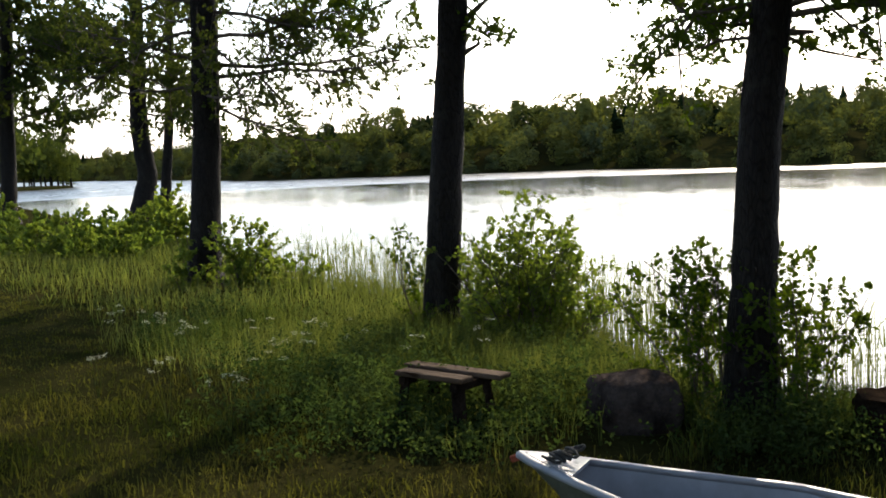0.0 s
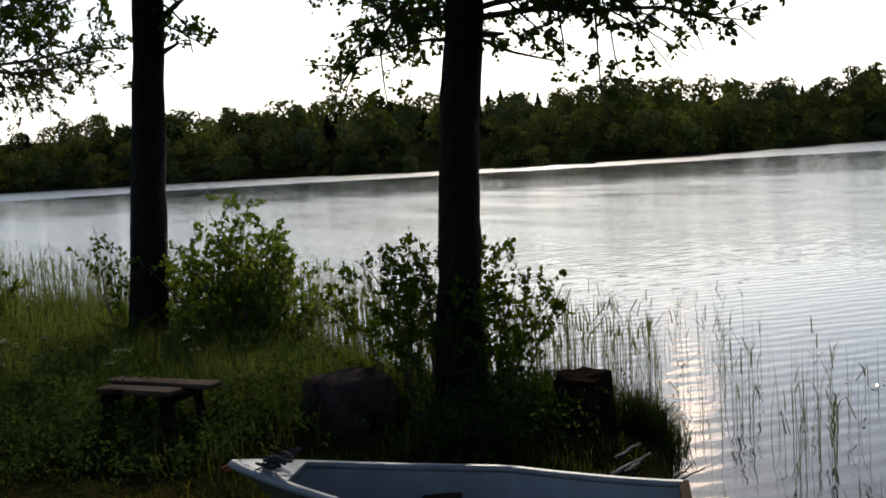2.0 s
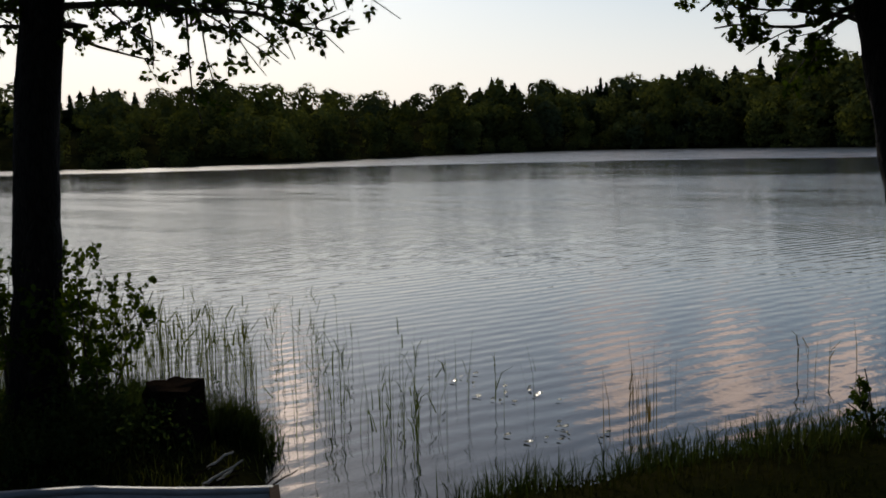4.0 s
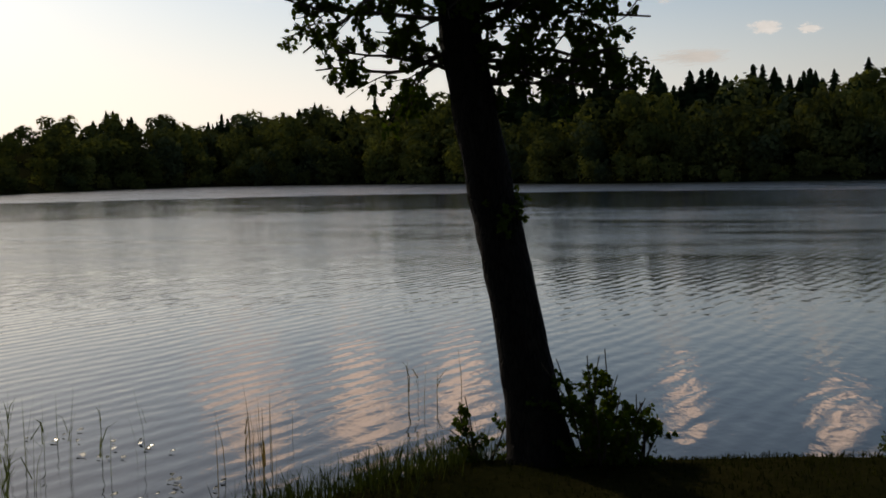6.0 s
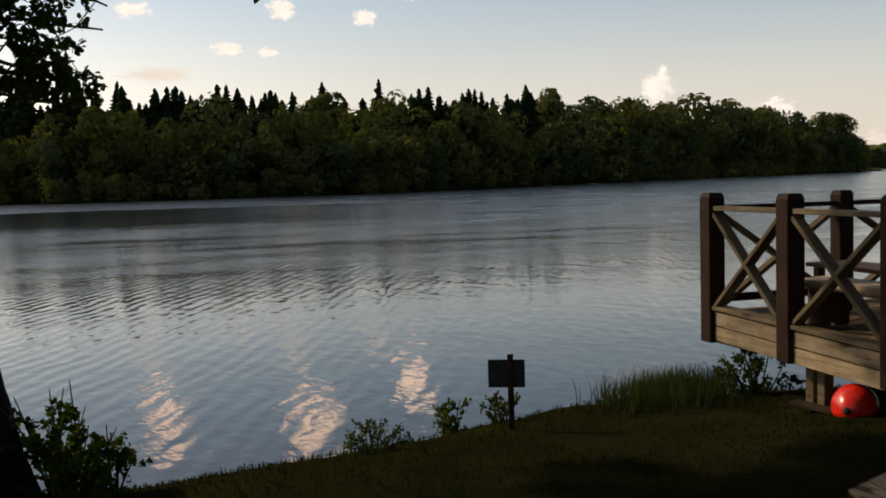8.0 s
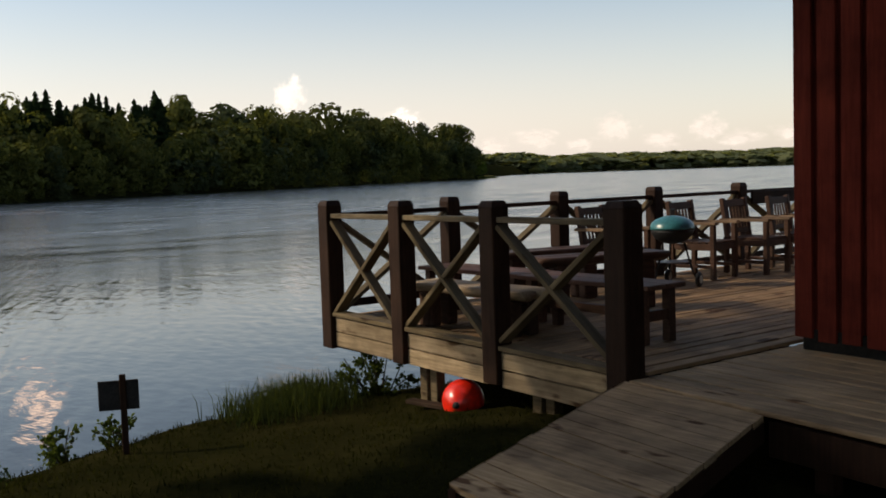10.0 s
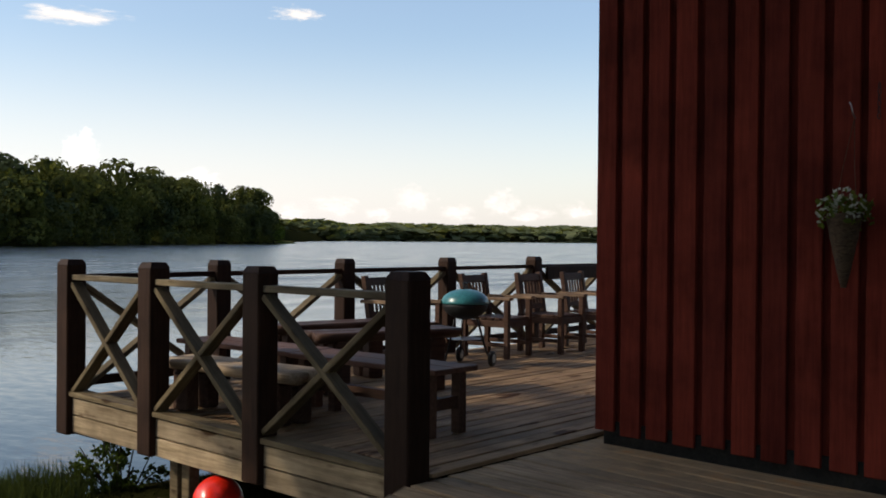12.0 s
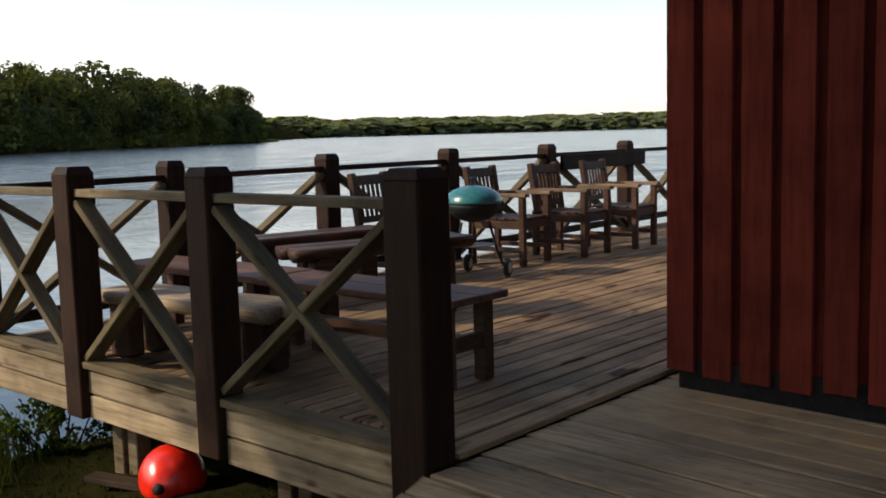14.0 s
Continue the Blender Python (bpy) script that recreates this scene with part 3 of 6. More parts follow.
def bay(a, b, mat, top_mat, inward):
    """A rail and two crossed braces between two posts, seen from outside as one frame."""
    a, b = Vector(a), Vector(b)
    off = Vector(inward)
    timber("rail", a + Vector((0, 0, 0.9)), b + Vector((0, 0, 0.9)), 0.085, 0.042, top_mat, "weathered top rail")
    timber("brace", a + Vector((0, 0, 0.855)) - off * 0.002, b + Vector((0, 0, 0.02)) - off * 0.002, 0.095, 0.04, mat)
    timber("brace", a + Vector((0, 0, 0.02)) + off * 0.002, b + Vector((0, 0, 0.855)) + off * 0.002, 0.095, 0.04, mat)


railing = thing("deck_railing", "weathered timber railing with dark brown posts and crossed braces", "railing", kind="")
for x in PX:
    if x < 3:
        rail_post(x, 0.0, 0.705, 2.018, 0.16)
    else:
        rail_post(3.615, -0.10, 0.69, 2.022, 0.175)
for y in QY:
    rail_post(0.0, y, 0.69, 2.0)
for x0, x1 in zip(PX, PX[1:]):
    bay((x0 + 0.16, 0.075, DZ), (x1, 0.075, DZ), M_RAIL, M_TOPRAIL, (0, 1, 0))
for y0, y1 in zip([0.0] + QY, QY):
    bay((0.075, y0 + 0.15, DZ), (0.075, y1, DZ), M_RAIL, M_POST, (1, 0, 0))
    timber("lower_rail", Vector((0.075, y0 + 0.152, DZ + 0.09)), Vector((0.075, y1 - 0.002, DZ + 0.09)), 0.05, 0.07, M_POST, "dark lower rail")

deck = thing("timber_deck", "raised weathered timber deck on legs over the shore", "deck", kind="structure")
bm = bmesh.new()
box(bm, (0.04, 0.09, 0.70), (3.92, 0.14, 0.95))
box(bm, (0.04, 9.2, 0.70), (3.92, 9.25, 0.95))
box(bm, (0.04, 0.14, 0.70), (0.09, 9.2, 0.95))
for y in np.arange(1.5, 9.2, 1.5):
    box(bm, (0.09, y, 0.75), (3.9, y + 0.05, 0.95))
part("joists", bm, M_POST, deck)
for x in (1.22, 2.6):
    for y in (0.2, 2.4, 5.0):
        bm = bmesh.new()
        z = float(land(x, y)) - 0.1
        box(bm, (x, y, z), (x + 0.1, y + 0.1, 0.76), bevel=0.006)
        box(bm, (x + 0.13, y + 0.01, z), (x + 0.22, y + 0.1, 0.76), bevel=0.006)
        part("leg", bm, M_RAIL, deck)
for x0, x1 in zip(PX, PX[1:3] + [3.7]):
    a, b = x0 + 0.163, x1 - 0.003
    # the front edge sags a little towards the landing
    da, db = 0.05 - 0.019 * a, 0.05 - 0.019 * b
    for z in (0.742, 0.877):
        bm = bmesh.new()
        beam(bm, (a, 0.065, z + da), (b, 0.065, z + db), 0.04, 0.124)
        part("fascia_board", bm, M_FASCIA, deck, "pale knotty pine board")
    bm = bmesh.new()
    beam(bm, (a, 0.085, 0.972 + da), (b, 0.085, 0.972 + db), 0.14, 0.036)
    part("edge_board", bm, M_RAIL, deck)

# ---- the landing and the ramp ----
landing = thing("landing", "weathered timber landing along the red house", "landing", kind="structure")
ramp = thing("boarding_ramp", "sloping timber ramp of weathered cross boards up to the deck", "ramp")
bm = bmesh.new()
beam(bm, (4.85, -0.17, 0.81), (9.9, -0.70, 0.81), 0.04, 0.19)
box(bm, (3.98, 0.3, 0.75), (10.0, 0.36, 0.90))
part("joists", bm, M_POST, landing)
for x in (5.1, 6.6, 8.2, 9.8):
    bm = bmesh.new()
    y = -0.17 - 0.105 * (x - 4.85) + 0.03
    box(bm, (x, y, float(land(x, y)) - 0.1), (x + 0.1, y + 0.09, 0.75))
    part("leg", bm, M_POST, landing)
RA, RB = Vector((3.79, -0.115, 0.952)), Vector((4.19, -1.78, 0.765))
RW = Vector((1.08, -0.15, 0))
for k, w in ((0.02, 0), (0.98, 0)):
    bm = bmesh.new()
    beam(bm, RA + RW * k + Vector((0, 0, -0.085)), RB + RW * k + Vector((0, 0, -0.085)), 0.05, 0.12)
    part("stringer", bm, M_POST, ramp)
q = RB + Vector((0.05, 0.12, 0))
for k in (0.03, 0.97):
    bm = bmesh.new()
    p = q + RW * k
    box(bm, (p.x - 0.05, p.y - 0.05, float(land(p.x, p.y)) - 0.1), (p.x + 0.05, p.y + 0.05, p.z - 0.12))
    part("leg", bm, M_POST, ramp)

# ---- the red house ----
house = thing("red_house", "red board-and-batten timber house beside the deck", "house", pose(3.905, 1.45, 0, 0, 0, -4.5))
for lo, hi in (((0.06, 0.07), (8.0, 0.16)), ((0.06, 0.16), (0.16, 7.9)), ((7.9, 0.16), (8.0, 7.9)), ((0.06, 7.9), (8.0, 8.0))):
    bm = bmesh.new()
    box(bm, (*lo, 1.10), (*hi, 5.2))
    part("wall", bm, M_RED, house)
bm = bmesh.new()
box(bm, (0.045, 0.055, 0.3), (7.95, 7.95, 1.098))
part("plinth", bm, M_PLINTH, house, "dark stone plinth")
bm = bmesh.new()
for sgn in (0, 1):
    pts = [(-0.6, -0.55, 5.05), (8.6, -0.55, 5.05), (8.6, 4.0, 7.6), (-0.6, 4.0, 7.6)] if not sgn else [(-0.6, 8.55, 5.05), (8.6, 8.55, 5.05), (8.6, 4.0, 7.6), (-0.6, 4.0, 7.6)]
    vs = [bm.verts.new(p) for p in pts] + [bm.verts.new((p[0], p[1], p[2] + 0.18)) for p in pts]
    for f in ((0, 1, 2, 3), (7, 6, 5, 4), (0, 4, 5, 1), (1, 5, 6, 2), (2, 6, 7, 3), (3, 7, 4, 0)):
        bm.faces.new([vs[i] for i in f])
bmesh.ops.recalc_face_normals(bm, faces=bm.faces)
part("roof", bm, M_PLINTH, house, "dark roof with deep eaves")


# ---- trees ----
def wander(rng, start, way, length, n, bend, sag):
    """A crooked branch line."""
    p, d, out = np.array(start, float), unit(np.array(way, float)), []
    for k in range(n):
        out.append(p.copy())
        d = unit(d + bend * rng.normal(size=3) + [0, 0, sag])
        p = p + d * length / (n - 1)
    return np.array(out)


def grow(rng, pile, spots, start, way, length, r, level, bend=0.16, sag=0.0, leafy=1.0, fine=True, bare=0.22):
    """A limb with its side shoots; leaf spots gather along the thin ones."""
    n = max(4, int(length / 0.16) if level else 9)
    n = min(n, 12)
    line = wander(rng, start, way, length, n, bend, sag)
    if fine or level < 1:
        pile.add(*tube(line, np.linspace(r, r * 0.25 + 0.0012, n), (6 if level < 2 else 3) if fine else 3))
    d = unit(np.gradient(line, axis=0))
    if level >= 2:
        m = int(length * 80 * leafy * (1 if fine else 0.2)) + (3 if fine else 1)
        t = rng.uniform(0.15, 1.0, m) * (n - 1)
        k = np.minimum(t.astype(int), n - 2)
        w = (t - k)[:, None]
        spots[0].append(line[k] * (1 - w) + line[k + 1] * w + rng.normal(0, 0.012, (m, 3)))
        spots[1].append(d[k])
        return
    count = max(4, int(length * (6.0 if level == 0 else 9.0) * min(1.0, leafy + 0.2)))
    for t in np.linspace(bare if level == 0 else 0.1, 0.98, count):
        k = min(int(t * (n - 1)), n - 2)
        side = unit(np.cross(d[k], rng.normal(size=3)))
        way2 = d[k] * rng.uniform(0.4, 0.9) + side * rng.uniform(0.6, 1.0) + [0, 0, 0.1]
        ln = length * (0.48 if level == 0 else 0.42) * (1.1 - 0.6 * t) * rng.uniform(0.6, 1.25)
        grow(rng, pile, spots, line[k], way2, max(ln, 0.12), r * 0.42 * (1.1 - 0.5 * t), level + 1, bend * 1.1, sag, leafy, fine)


def tree(seed, trunk, radii, limbs, label, crown=(4.5, 13.0, 26, 2.6), leaf=0.05, leafy=1.0, mat=None, group="shore trees", stubs=(), crown_full=None, coarse=5.2, big=0.27):
    """A trunk along given places, with chosen low limbs (height, way in degrees, length, rise) and a random crown above."""
    rng = np.random.default_rng(seed)
    base = Vector(trunk[0])
    root = thing("alder_tree", label, "tree", Matrix(), group)
    t = np.linspace(0, 1, len(trunk))
    fine = np.linspace(0, 1, 40)
    path = np.stack([np.interp(fine, t, [p[i] for p in trunk]) for i in range(3)], -1)
    r = np.interp(fine, t, radii)
    v, f = tube(path, r, 18)
    ring = np.arange(len(v)) % 18
    swell = 1 + 0.05 * np.sin(ring * 1.05 + v[:, 2] * 1.3) + 0.035 * rng.normal(size=len(v))
    low = np.exp(-(v[:, 2] - base.z) / 0.22)
    flare = 1 + low * (0.35 + 0.3 * np.cos(ring * (2 * np.pi / 18) * 4 + seed))
    c = np.repeat(path, 18, 0)
    v = c + (v - c) * (swell * flare)[:, None]
    np_mesh("trunk", v, f, M_BARK, root, True)
    pile, spots = Pile(), ([], [])

    def on_trunk(z):
        return np.array([np.interp(z, path[:, 2], path[:, i]) for i in range(3)]), float(np.interp(z, path[:, 2], r))

    for z, az, ln, rise in limbs:
        p, rr = on_trunk(z)
        grow(rng, pile, spots, p, (math.cos(radians(az)), math.sin(radians(az)), rise), ln, min(rr * 0.3, 0.010 + 0.009 * ln), 0, 0.15, -0.015, leafy)
    z0, z1, num, reach = crown
    low = sum(len(a) for a in spots[0])
    for k in range(num):
        z = z0 + (z1 - z0) * (k + rng.random()) / num
        p, rr = on_trunk(z)
        az = rng.uniform(0, 6.28)
        ln = reach * (1.0 - 0.55 * ((z - z0) / (z1 - z0)) ** 1.5) * rng.uniform(0.7, 1.2)
        grow(rng, pile, spots, p, (math.cos(az), math.sin(az), rng.uniform(0.25, 0.7)), ln, min(rr * 0.5, 0.05), 0, 0.07, 0.01, leafy * (0.45 if crown_full is None else crown_full), z < coarse - 0.6)
    for z, az, ln, rise in stubs:
        p, rr = on_trunk(z)
        line = wander(rng, p, (math.cos(radians(az)), math.sin(radians(az)), rise), ln + rr, 6, 0.12, 0.03)
        pile.add(*tube(line, np.linspace(0.045, 0.012, 6), 7))
    tagged(pile.mesh("branching", M_TWIG, root, True), kind="stuff")
    where, along = np.concatenate(spots[0]), np.concatenate(spots[1])
    keep = (np.arange(len(where)) < low) | (where[:, 2] > coarse)
    where, along = where[keep], along[keep]
    size = np.where(where[:, 2] > coarse, np.maximum(leaf * 4.2, big), leaf)
    np_mesh("crown", *leaves(rng, where, along, size), mat or M_LEAF, root)
    return root


# three limbs near four metres are added above the view to shade the boat
tree(11, [(4.16, -10.95, 0.15), (4.14, -10.94, 0.5), (4.10, -10.92, 1.43), (4.06, -10.89, 2.46), (3.99, -10.84, 3.3), (3.8, -10.8, 7.0), (3.6, -10.6, 14.0)],
     [0.25, 0.185, 0.155, 0.145, 0.135, 0.10, 0.02],
     [(3.15, 128, 2.0, 0.0), (3.2, 140, 1.8, 0.02), (3.35, 118, 2.1, 0.03), (3.45, 132, 2.2, 0.03), (3.4, 150, 1.6, 0.06), (3.6, 124, 2.3, 0.06), (3.05, 142, 0.8, -0.06),
      (3.05, -48, 0.8, 0.0), (3.15, -62, 0.95, 0.02), (3.25, -35, 0.9, 0.0), (3.4, -52, 1.1, 0.05), (3.75, -110, 1.6, 0.2), (3.9, -130, 2.8, 0.1), (4.0, -115, 2.8, 0.1), (4.1, -145, 2.8, 0.1), (3.7, 60, 1.8, 0.3)],
     "tall alder with dark bark and drooping lower branches at the water", crown=(4.8, 13.5, 28, 3.8), crown_full=0.4, leaf=0.042, leafy=1.0, coarse=4.5, stubs=[(3.05, 133, 0.16, 0.1)])
tree(12, [(5.22, -14.78, 0.15), (5.2, -14.77, 0.5), (5.1, -14.73, 2.12), (4.97, -14.69, 3.8), (4.8, -14.6, 8.0), (4.7, -14.5, 14.0)],
     [0.24, 0.19, 0.165, 0.15, 0.11, 0.02],
     [(3.9, 160, 0.75, -0.5), (3.7, 150, 0.6, -0.6), (4.3, -30, 2.4, -0.05), (4.6, 10, 2.2, -0.05)],
     "tall straight alder trunk with broken branch stubs", crown=(4.6, 13.0, 26, 3.0), crown_full=0.4, stubs=[(3.6, 150, 0.42, 0.45), (3.28, 150, 0.2, 0.35)])
tree(13, [(7.06, -21.1, 0.3), (7.04, -21.09, 0.7), (6.91, -21.08, 2.72), (6.81, -21.07, 4.9), (6.7, -21.0, 9.0), (6.6, -20.9, 15.0)],
     [0.34, 0.25, 0.215, 0.2, 0.13, 0.02],
     [(3.3, 165, 2.2, -0.12), (3.7, 150, 3.2, -0.02), (3.9, 175, 3.4, 0.02), (4.3, 160, 3.2, 0.1), (4.7, 145, 3.0, 0.1), (3.6, -20, 2.4, 0.0), (4.0, -35, 2.6, 0.1),
      (4.4, 0, 2.8, 0.1), (4.8, -10, 2.6, 0.2), (3.4, 100, 1.6, -0.05), (4.1, 80, 2.2, 0.1), (4.6, -70, 2.2, 0.2), (5.0, 170, 2.6, 0.2)],
     "large leafy alder with spreading branches on the bank", crown=(5.2, 14.5, 26, 3.6), leaf=0.055, leafy=0.65, mat=M_LEAFLIT, coarse=6)
tree(14, [(7.95, -34.6, 0.3), (7.7, -34.84, 0.7), (7.35, -34.83, 2.2), (7.5, -34.83, 3.4), (7.36, -34.83, 7.1), (7.2, -34.8, 15.0)],
     [0.42, 0.32, 0.27, 0.24, 0.18, 0.03],
     [(4.0, 170, 3.0, 0.0), (4.6, 10, 3.2, 0.1), (5.2, 150, 3.0, 0.1), (5.8, -20, 3.2, 0.1), (6.4, 100, 2.6, 0.2), (5.0, 60, 2.4, 0.1), (6.8, 175, 3.0, 0.2), (4.9, -150, 2.4, 0.1)],
     "crooked alder leaning at the lake edge", crown=(7.0, 14.5, 20, 3.2), leaf=0.085, leafy=0.8, mat=M_LEAFLIT, coarse=9)
tree(15, [(6.85, -37.8, 0.3), (6.7, -37.8, 2.0), (6.46, -37.79, 4.1), (6.32, -37.78, 6.2), (6.2, -37.7, 12.0)],
     [0.2, 0.16, 0.14, 0.11, 0.02],
     [(4.2, 170, 1.6, 0.2), (5.0, 0, 1.8, 0.2), (5.6, 120, 1.6, 0.2)],
     "slender young alder at the water's edge", crown=(6.0, 11.5, 12, 2.2), leaf=0.085, leafy=0.7, mat=M_LEAFLIT, coarse=9)
tree(16, [(12.15, -46.7, 0.4), (12.11, -46.68, 1.1), (11.92, -46.7, 4.7), (11.63, -46.72, 8.95), (11.5, -46.6, 17.0)],
     [0.42, 0.3, 0.27, 0.2, 0.03],
     [(4.3, 165, 3.6, 0.35), (4.6, -10, 3.4, 0.3), (5.4, 150, 4.0, 0.45), (5.8, 20, 4.0, 0.4), (6.8, 175, 4.4, 0.4), (7.2, -30, 4.0, 0.4), (8.0, 140, 4.0, 0.3), (8.6, 0, 4.2, 0.3),
      (5.0, 80, 3.0, 0.3), (6.4, 100, 3.6, 0.3), (7.6, -80, 3.4, 0.3)],
     "broad tree with upswept limbs farther along the shore", crown=(8.5, 16.5, 18, 4.0), leaf=0.11, leafy=0.7, mat=M_LEAFLIT, coarse=11)
tree(17, [(1.44, -5.66, 0.1), (1.44, -5.70, 0.4), (1.46, -5.84, 1.3), (1.48, -6.0, 2.15), (1.5, -6.17, 3.1), (1.3, -6.35, 6.0), (0.3, -6.4, 15.0)],
     [0.24, 0.19, 0.165, 0.15, 0.14, 0.115, 0.02],
     [(3.05, -85, 1.1, -0.05), (3.2, -70, 1.2, 0.05), (3.0, -100, 1.0, 0.05), (3.1, 95, 1.2, 0.05), (2.9, 85, 1.1, 0.1), (3.0, 110, 1.2, 0.1), (3.15, 75, 1.25, 0.05), (3.4, 90, 1.3, 0.1), (2.8, 95, 0.9, 0.15), (3.25, 80, 1.3, 0.15), (2.95, 100, 0.9, 0.2), (3.3, 110, 1.3, 0.2),
      (3.4, -60, 1.6, 0.2), (3.3, 20, 1.4, 0.2), (3.5, -130, 1.5, 0.2), (3.45, 150, 1.4, 0.2), (2.75, 70, 0.8, 0.25), (2.85, -65, 0.9, 0.3), (2.0, 60, 0.13, 0.0)],
     "leaning dark alder trunk with leafy low branches at the lawn's edge", crown=(4.2, 14.0, 50, 4.3), leaf=0.043, leafy=1.9, crown_full=0.4, coarse=4.05, big=0.4)


# two trees added behind the camera, never in view, to hold back skylight
for seed, x, y, high in ((18, 12.2, -7.2, 5.4), (19, 11.2, -1.6, 5.2)):
    tree(seed, [(x, y, 0.4), (x + 0.05, y, 1.0), (x, y + 0.1, 5.0), (x - 0.1, y, 15.0)], [0.32, 0.24, 0.2, 0.02], [(high, 150, 3.0, 0.2)],
         "unseen tall alder added to shade the lawn by the house", crown=(high, 14.5, 20, 5.4), leaf=0.06, leafy=0.8, crown_full=0.8, group="lawn trees")


def bush(seed, x, y, height, width, stems, label, leaf=0.042, leafy=1.0, mat=None, lean=(0, 0), name="alder_bush", order=1, bare=0.22):
    """Many thin stems from one foot, with leaves all along."""
    rng = np.random.default_rng(seed)
    z = float(land(x, y))
    root = thing(name, label, "bush", Matrix(), "shore bushes")
    pile, spots = Pile(), ([], [])
    for k in range(stems):
        a = rng.uniform(0, 6.28)
        out = width * math.sqrt(rng.random())
        foot = (x + 0.35 * out * math.cos(a), y + 0.35 * out * math.sin(a), z - 0.03)
        tip = np.array([out * math.cos(a) * 0.75 + lean[0], out * math.sin(a) * 0.75 + lean[1], height * rng.uniform(0.55, 1.0) * (1.0 - 0.35 * (out / width) ** 2)])
        grow(rng, pile, spots, foot, tip, float(np.linalg.norm(tip)), 0.009, order, 0.12, 0.0, leafy, bare=bare)
    pile.mesh("stem_clump", M_TWIG, root, True)
    np_mesh("foliage", *leaves(rng, np.concatenate(spots[0]), np.concatenate(spots[1]) + [0, 0, 0.25], leaf), mat or M_BUSH, root)
    return root


bush(21, 4.53, -14.2, 1.75, 0.72, 34, "bushy green alder shrub beside a tree trunk", 0.042, 0.85, order=0)
bush(22, 4.2, -13.96, 1.05, 0.5, 16, "low green alder shrub at the water", 0.042, 0.8, order=0)
bush(23, 5.5, -14.75, 1.75, 0.3, 4, "thin upright sapling with dark leaves", 0.05, leafy=0.45, mat=M_LEAF)
bush(24, 4.36, -11.12, 1.6, 0.5, 17, "loose alder shoots round the foot of a tree", 0.042, 0.6, M_LEAF, (0.1, -0.07), order=0, bare=0.45)
bush(25, 3.86, -10.8, 1.55, 0.42, 13, "loose alder shoots on the water side of a tree", 0.042, 0.6, M_LEAF, (-0.06, 0.06), order=0, bare=0.45)
bush(26, 1.42, -5.3, 1.0, 0.36, 18, "dark leafy shoots at a leaning tree's foot", 0.036, 2.0, M_LEAF)
bush(27, 1.44, -5.06, 0.55, 0.22, 12, "low dark shoots beside a leaning tree", 0.036, 1.7, M_LEAF)
bush(28, 1.35, -6.1, 0.65, 0.18, 5, "small dark shoots behind a leaning tree", 0.036, 1.9, M_LEAF)
bush(29, 6.45, -20.2, 1.25, 0.75, 16, "sunlit green shrub at a tree's foot", 0.06)
bush(30, 5.85, -20.0, 0.9, 0.45, 7, "small leafy shrub above the reeds", 0.06)
bush(31, 7.35, -20.6, 0.95, 0.5, 9, "green shrub against a dark trunk", 0.06)
bush(32, 8.6, -27.0, 1.1, 1.3, 20, "broad sunlit shrub on the bank", 0.085)
bush(33, 9.9, -28.5, 1.2, 1.5, 20, "broad yellow-green shrub on the bank", 0.085)
bush(34, 7.8, -31.5, 1.5, 1.2, 16, "yellow-green shrub under a crooked tree", 0.1)
bush(35, 11.5, -33.0, 1.4, 1.6, 18, "leafy shrub at the edge of the wood", 0.1)
bush(36, 7.0, -30.0, 2.0, 0.7, 10, "tall pale shrub by the water", 0.1, 0.7)
bush(37, 1.05, -3.28, 0.30, 0.2, 8, "low rounded shrub at the lawn's edge", 0.024, 2.4, M_SHRUB, name="shore_shrub")
bush(38, 0.28, -2.42, 0.36, 0.14, 5, "small leafy shoot at the water's edge", 0.034, 2.0, M_SHRUB, name="shore_shrub")
bush(39, 0.45, -2.1, 0.28, 0.2, 5, "low leafy shrub by the water", 0.03, 2.0, M_SHRUB, name="shore_shrub")
bush(40, 0.35, 0.35, 0.55, 0.32, 12, "leafy shrub growing under the deck's edge", 0.034, 2.6, M_SHRUB, name="shore_shrub")


# ---- grass, herbs, reeds ----
def blades(rng, x, y, z, length, width, lean=0.35, joint=True):
    """Grass blades: a bent, tapering strip of two quads each."""
    n = len(x)
    p = np.stack([x, y, z], -1)
    a = rng.uniform(0, 2 * np.pi, n)
    side = np.stack([np.cos(a), np.sin(a), np.zeros(n)], -1) * (width * rng.uniform(0.6, 1.3, n))[:, None]
    b = a + rng.normal(1.57, 0.8, n)
    out = np.stack([np.cos(b), np.sin(b), np.zeros(n)], -1) * (np.abs(rng.normal(0, lean, n)))[:, None]
    L = length[:, None]
    mid = p + (out * 0.3 + [0, 0, 0.6]) * L
    tip = p + unit(out + [0, 0, 0.95]) * L
    v = np.stack([p - side, p + side, mid + side * 0.75, mid - side * 0.75, tip + side * 0.12, tip - side * 0.12], 1).reshape(-1, 3)
    o = np.arange(n)[:, None] * 6
    return v, np.concatenate([o + [0, 1, 2, 3], o + [3, 2, 4, 5]])


def scatter(rng, n, x0, x1, y0, y1):
    return rng.uniform(x0, x1, n), rng.uniform(y0, y1, n)


def clump(x, y, s=1.0):
    return 0.5 + 0.5 * np.sin(x * 2.3 * s + 1.7 * np.sin(y * 1.9 * s)) * np.sin(y * 2.9 * s + 1.3 * np.sin(x * 1.6 * s))


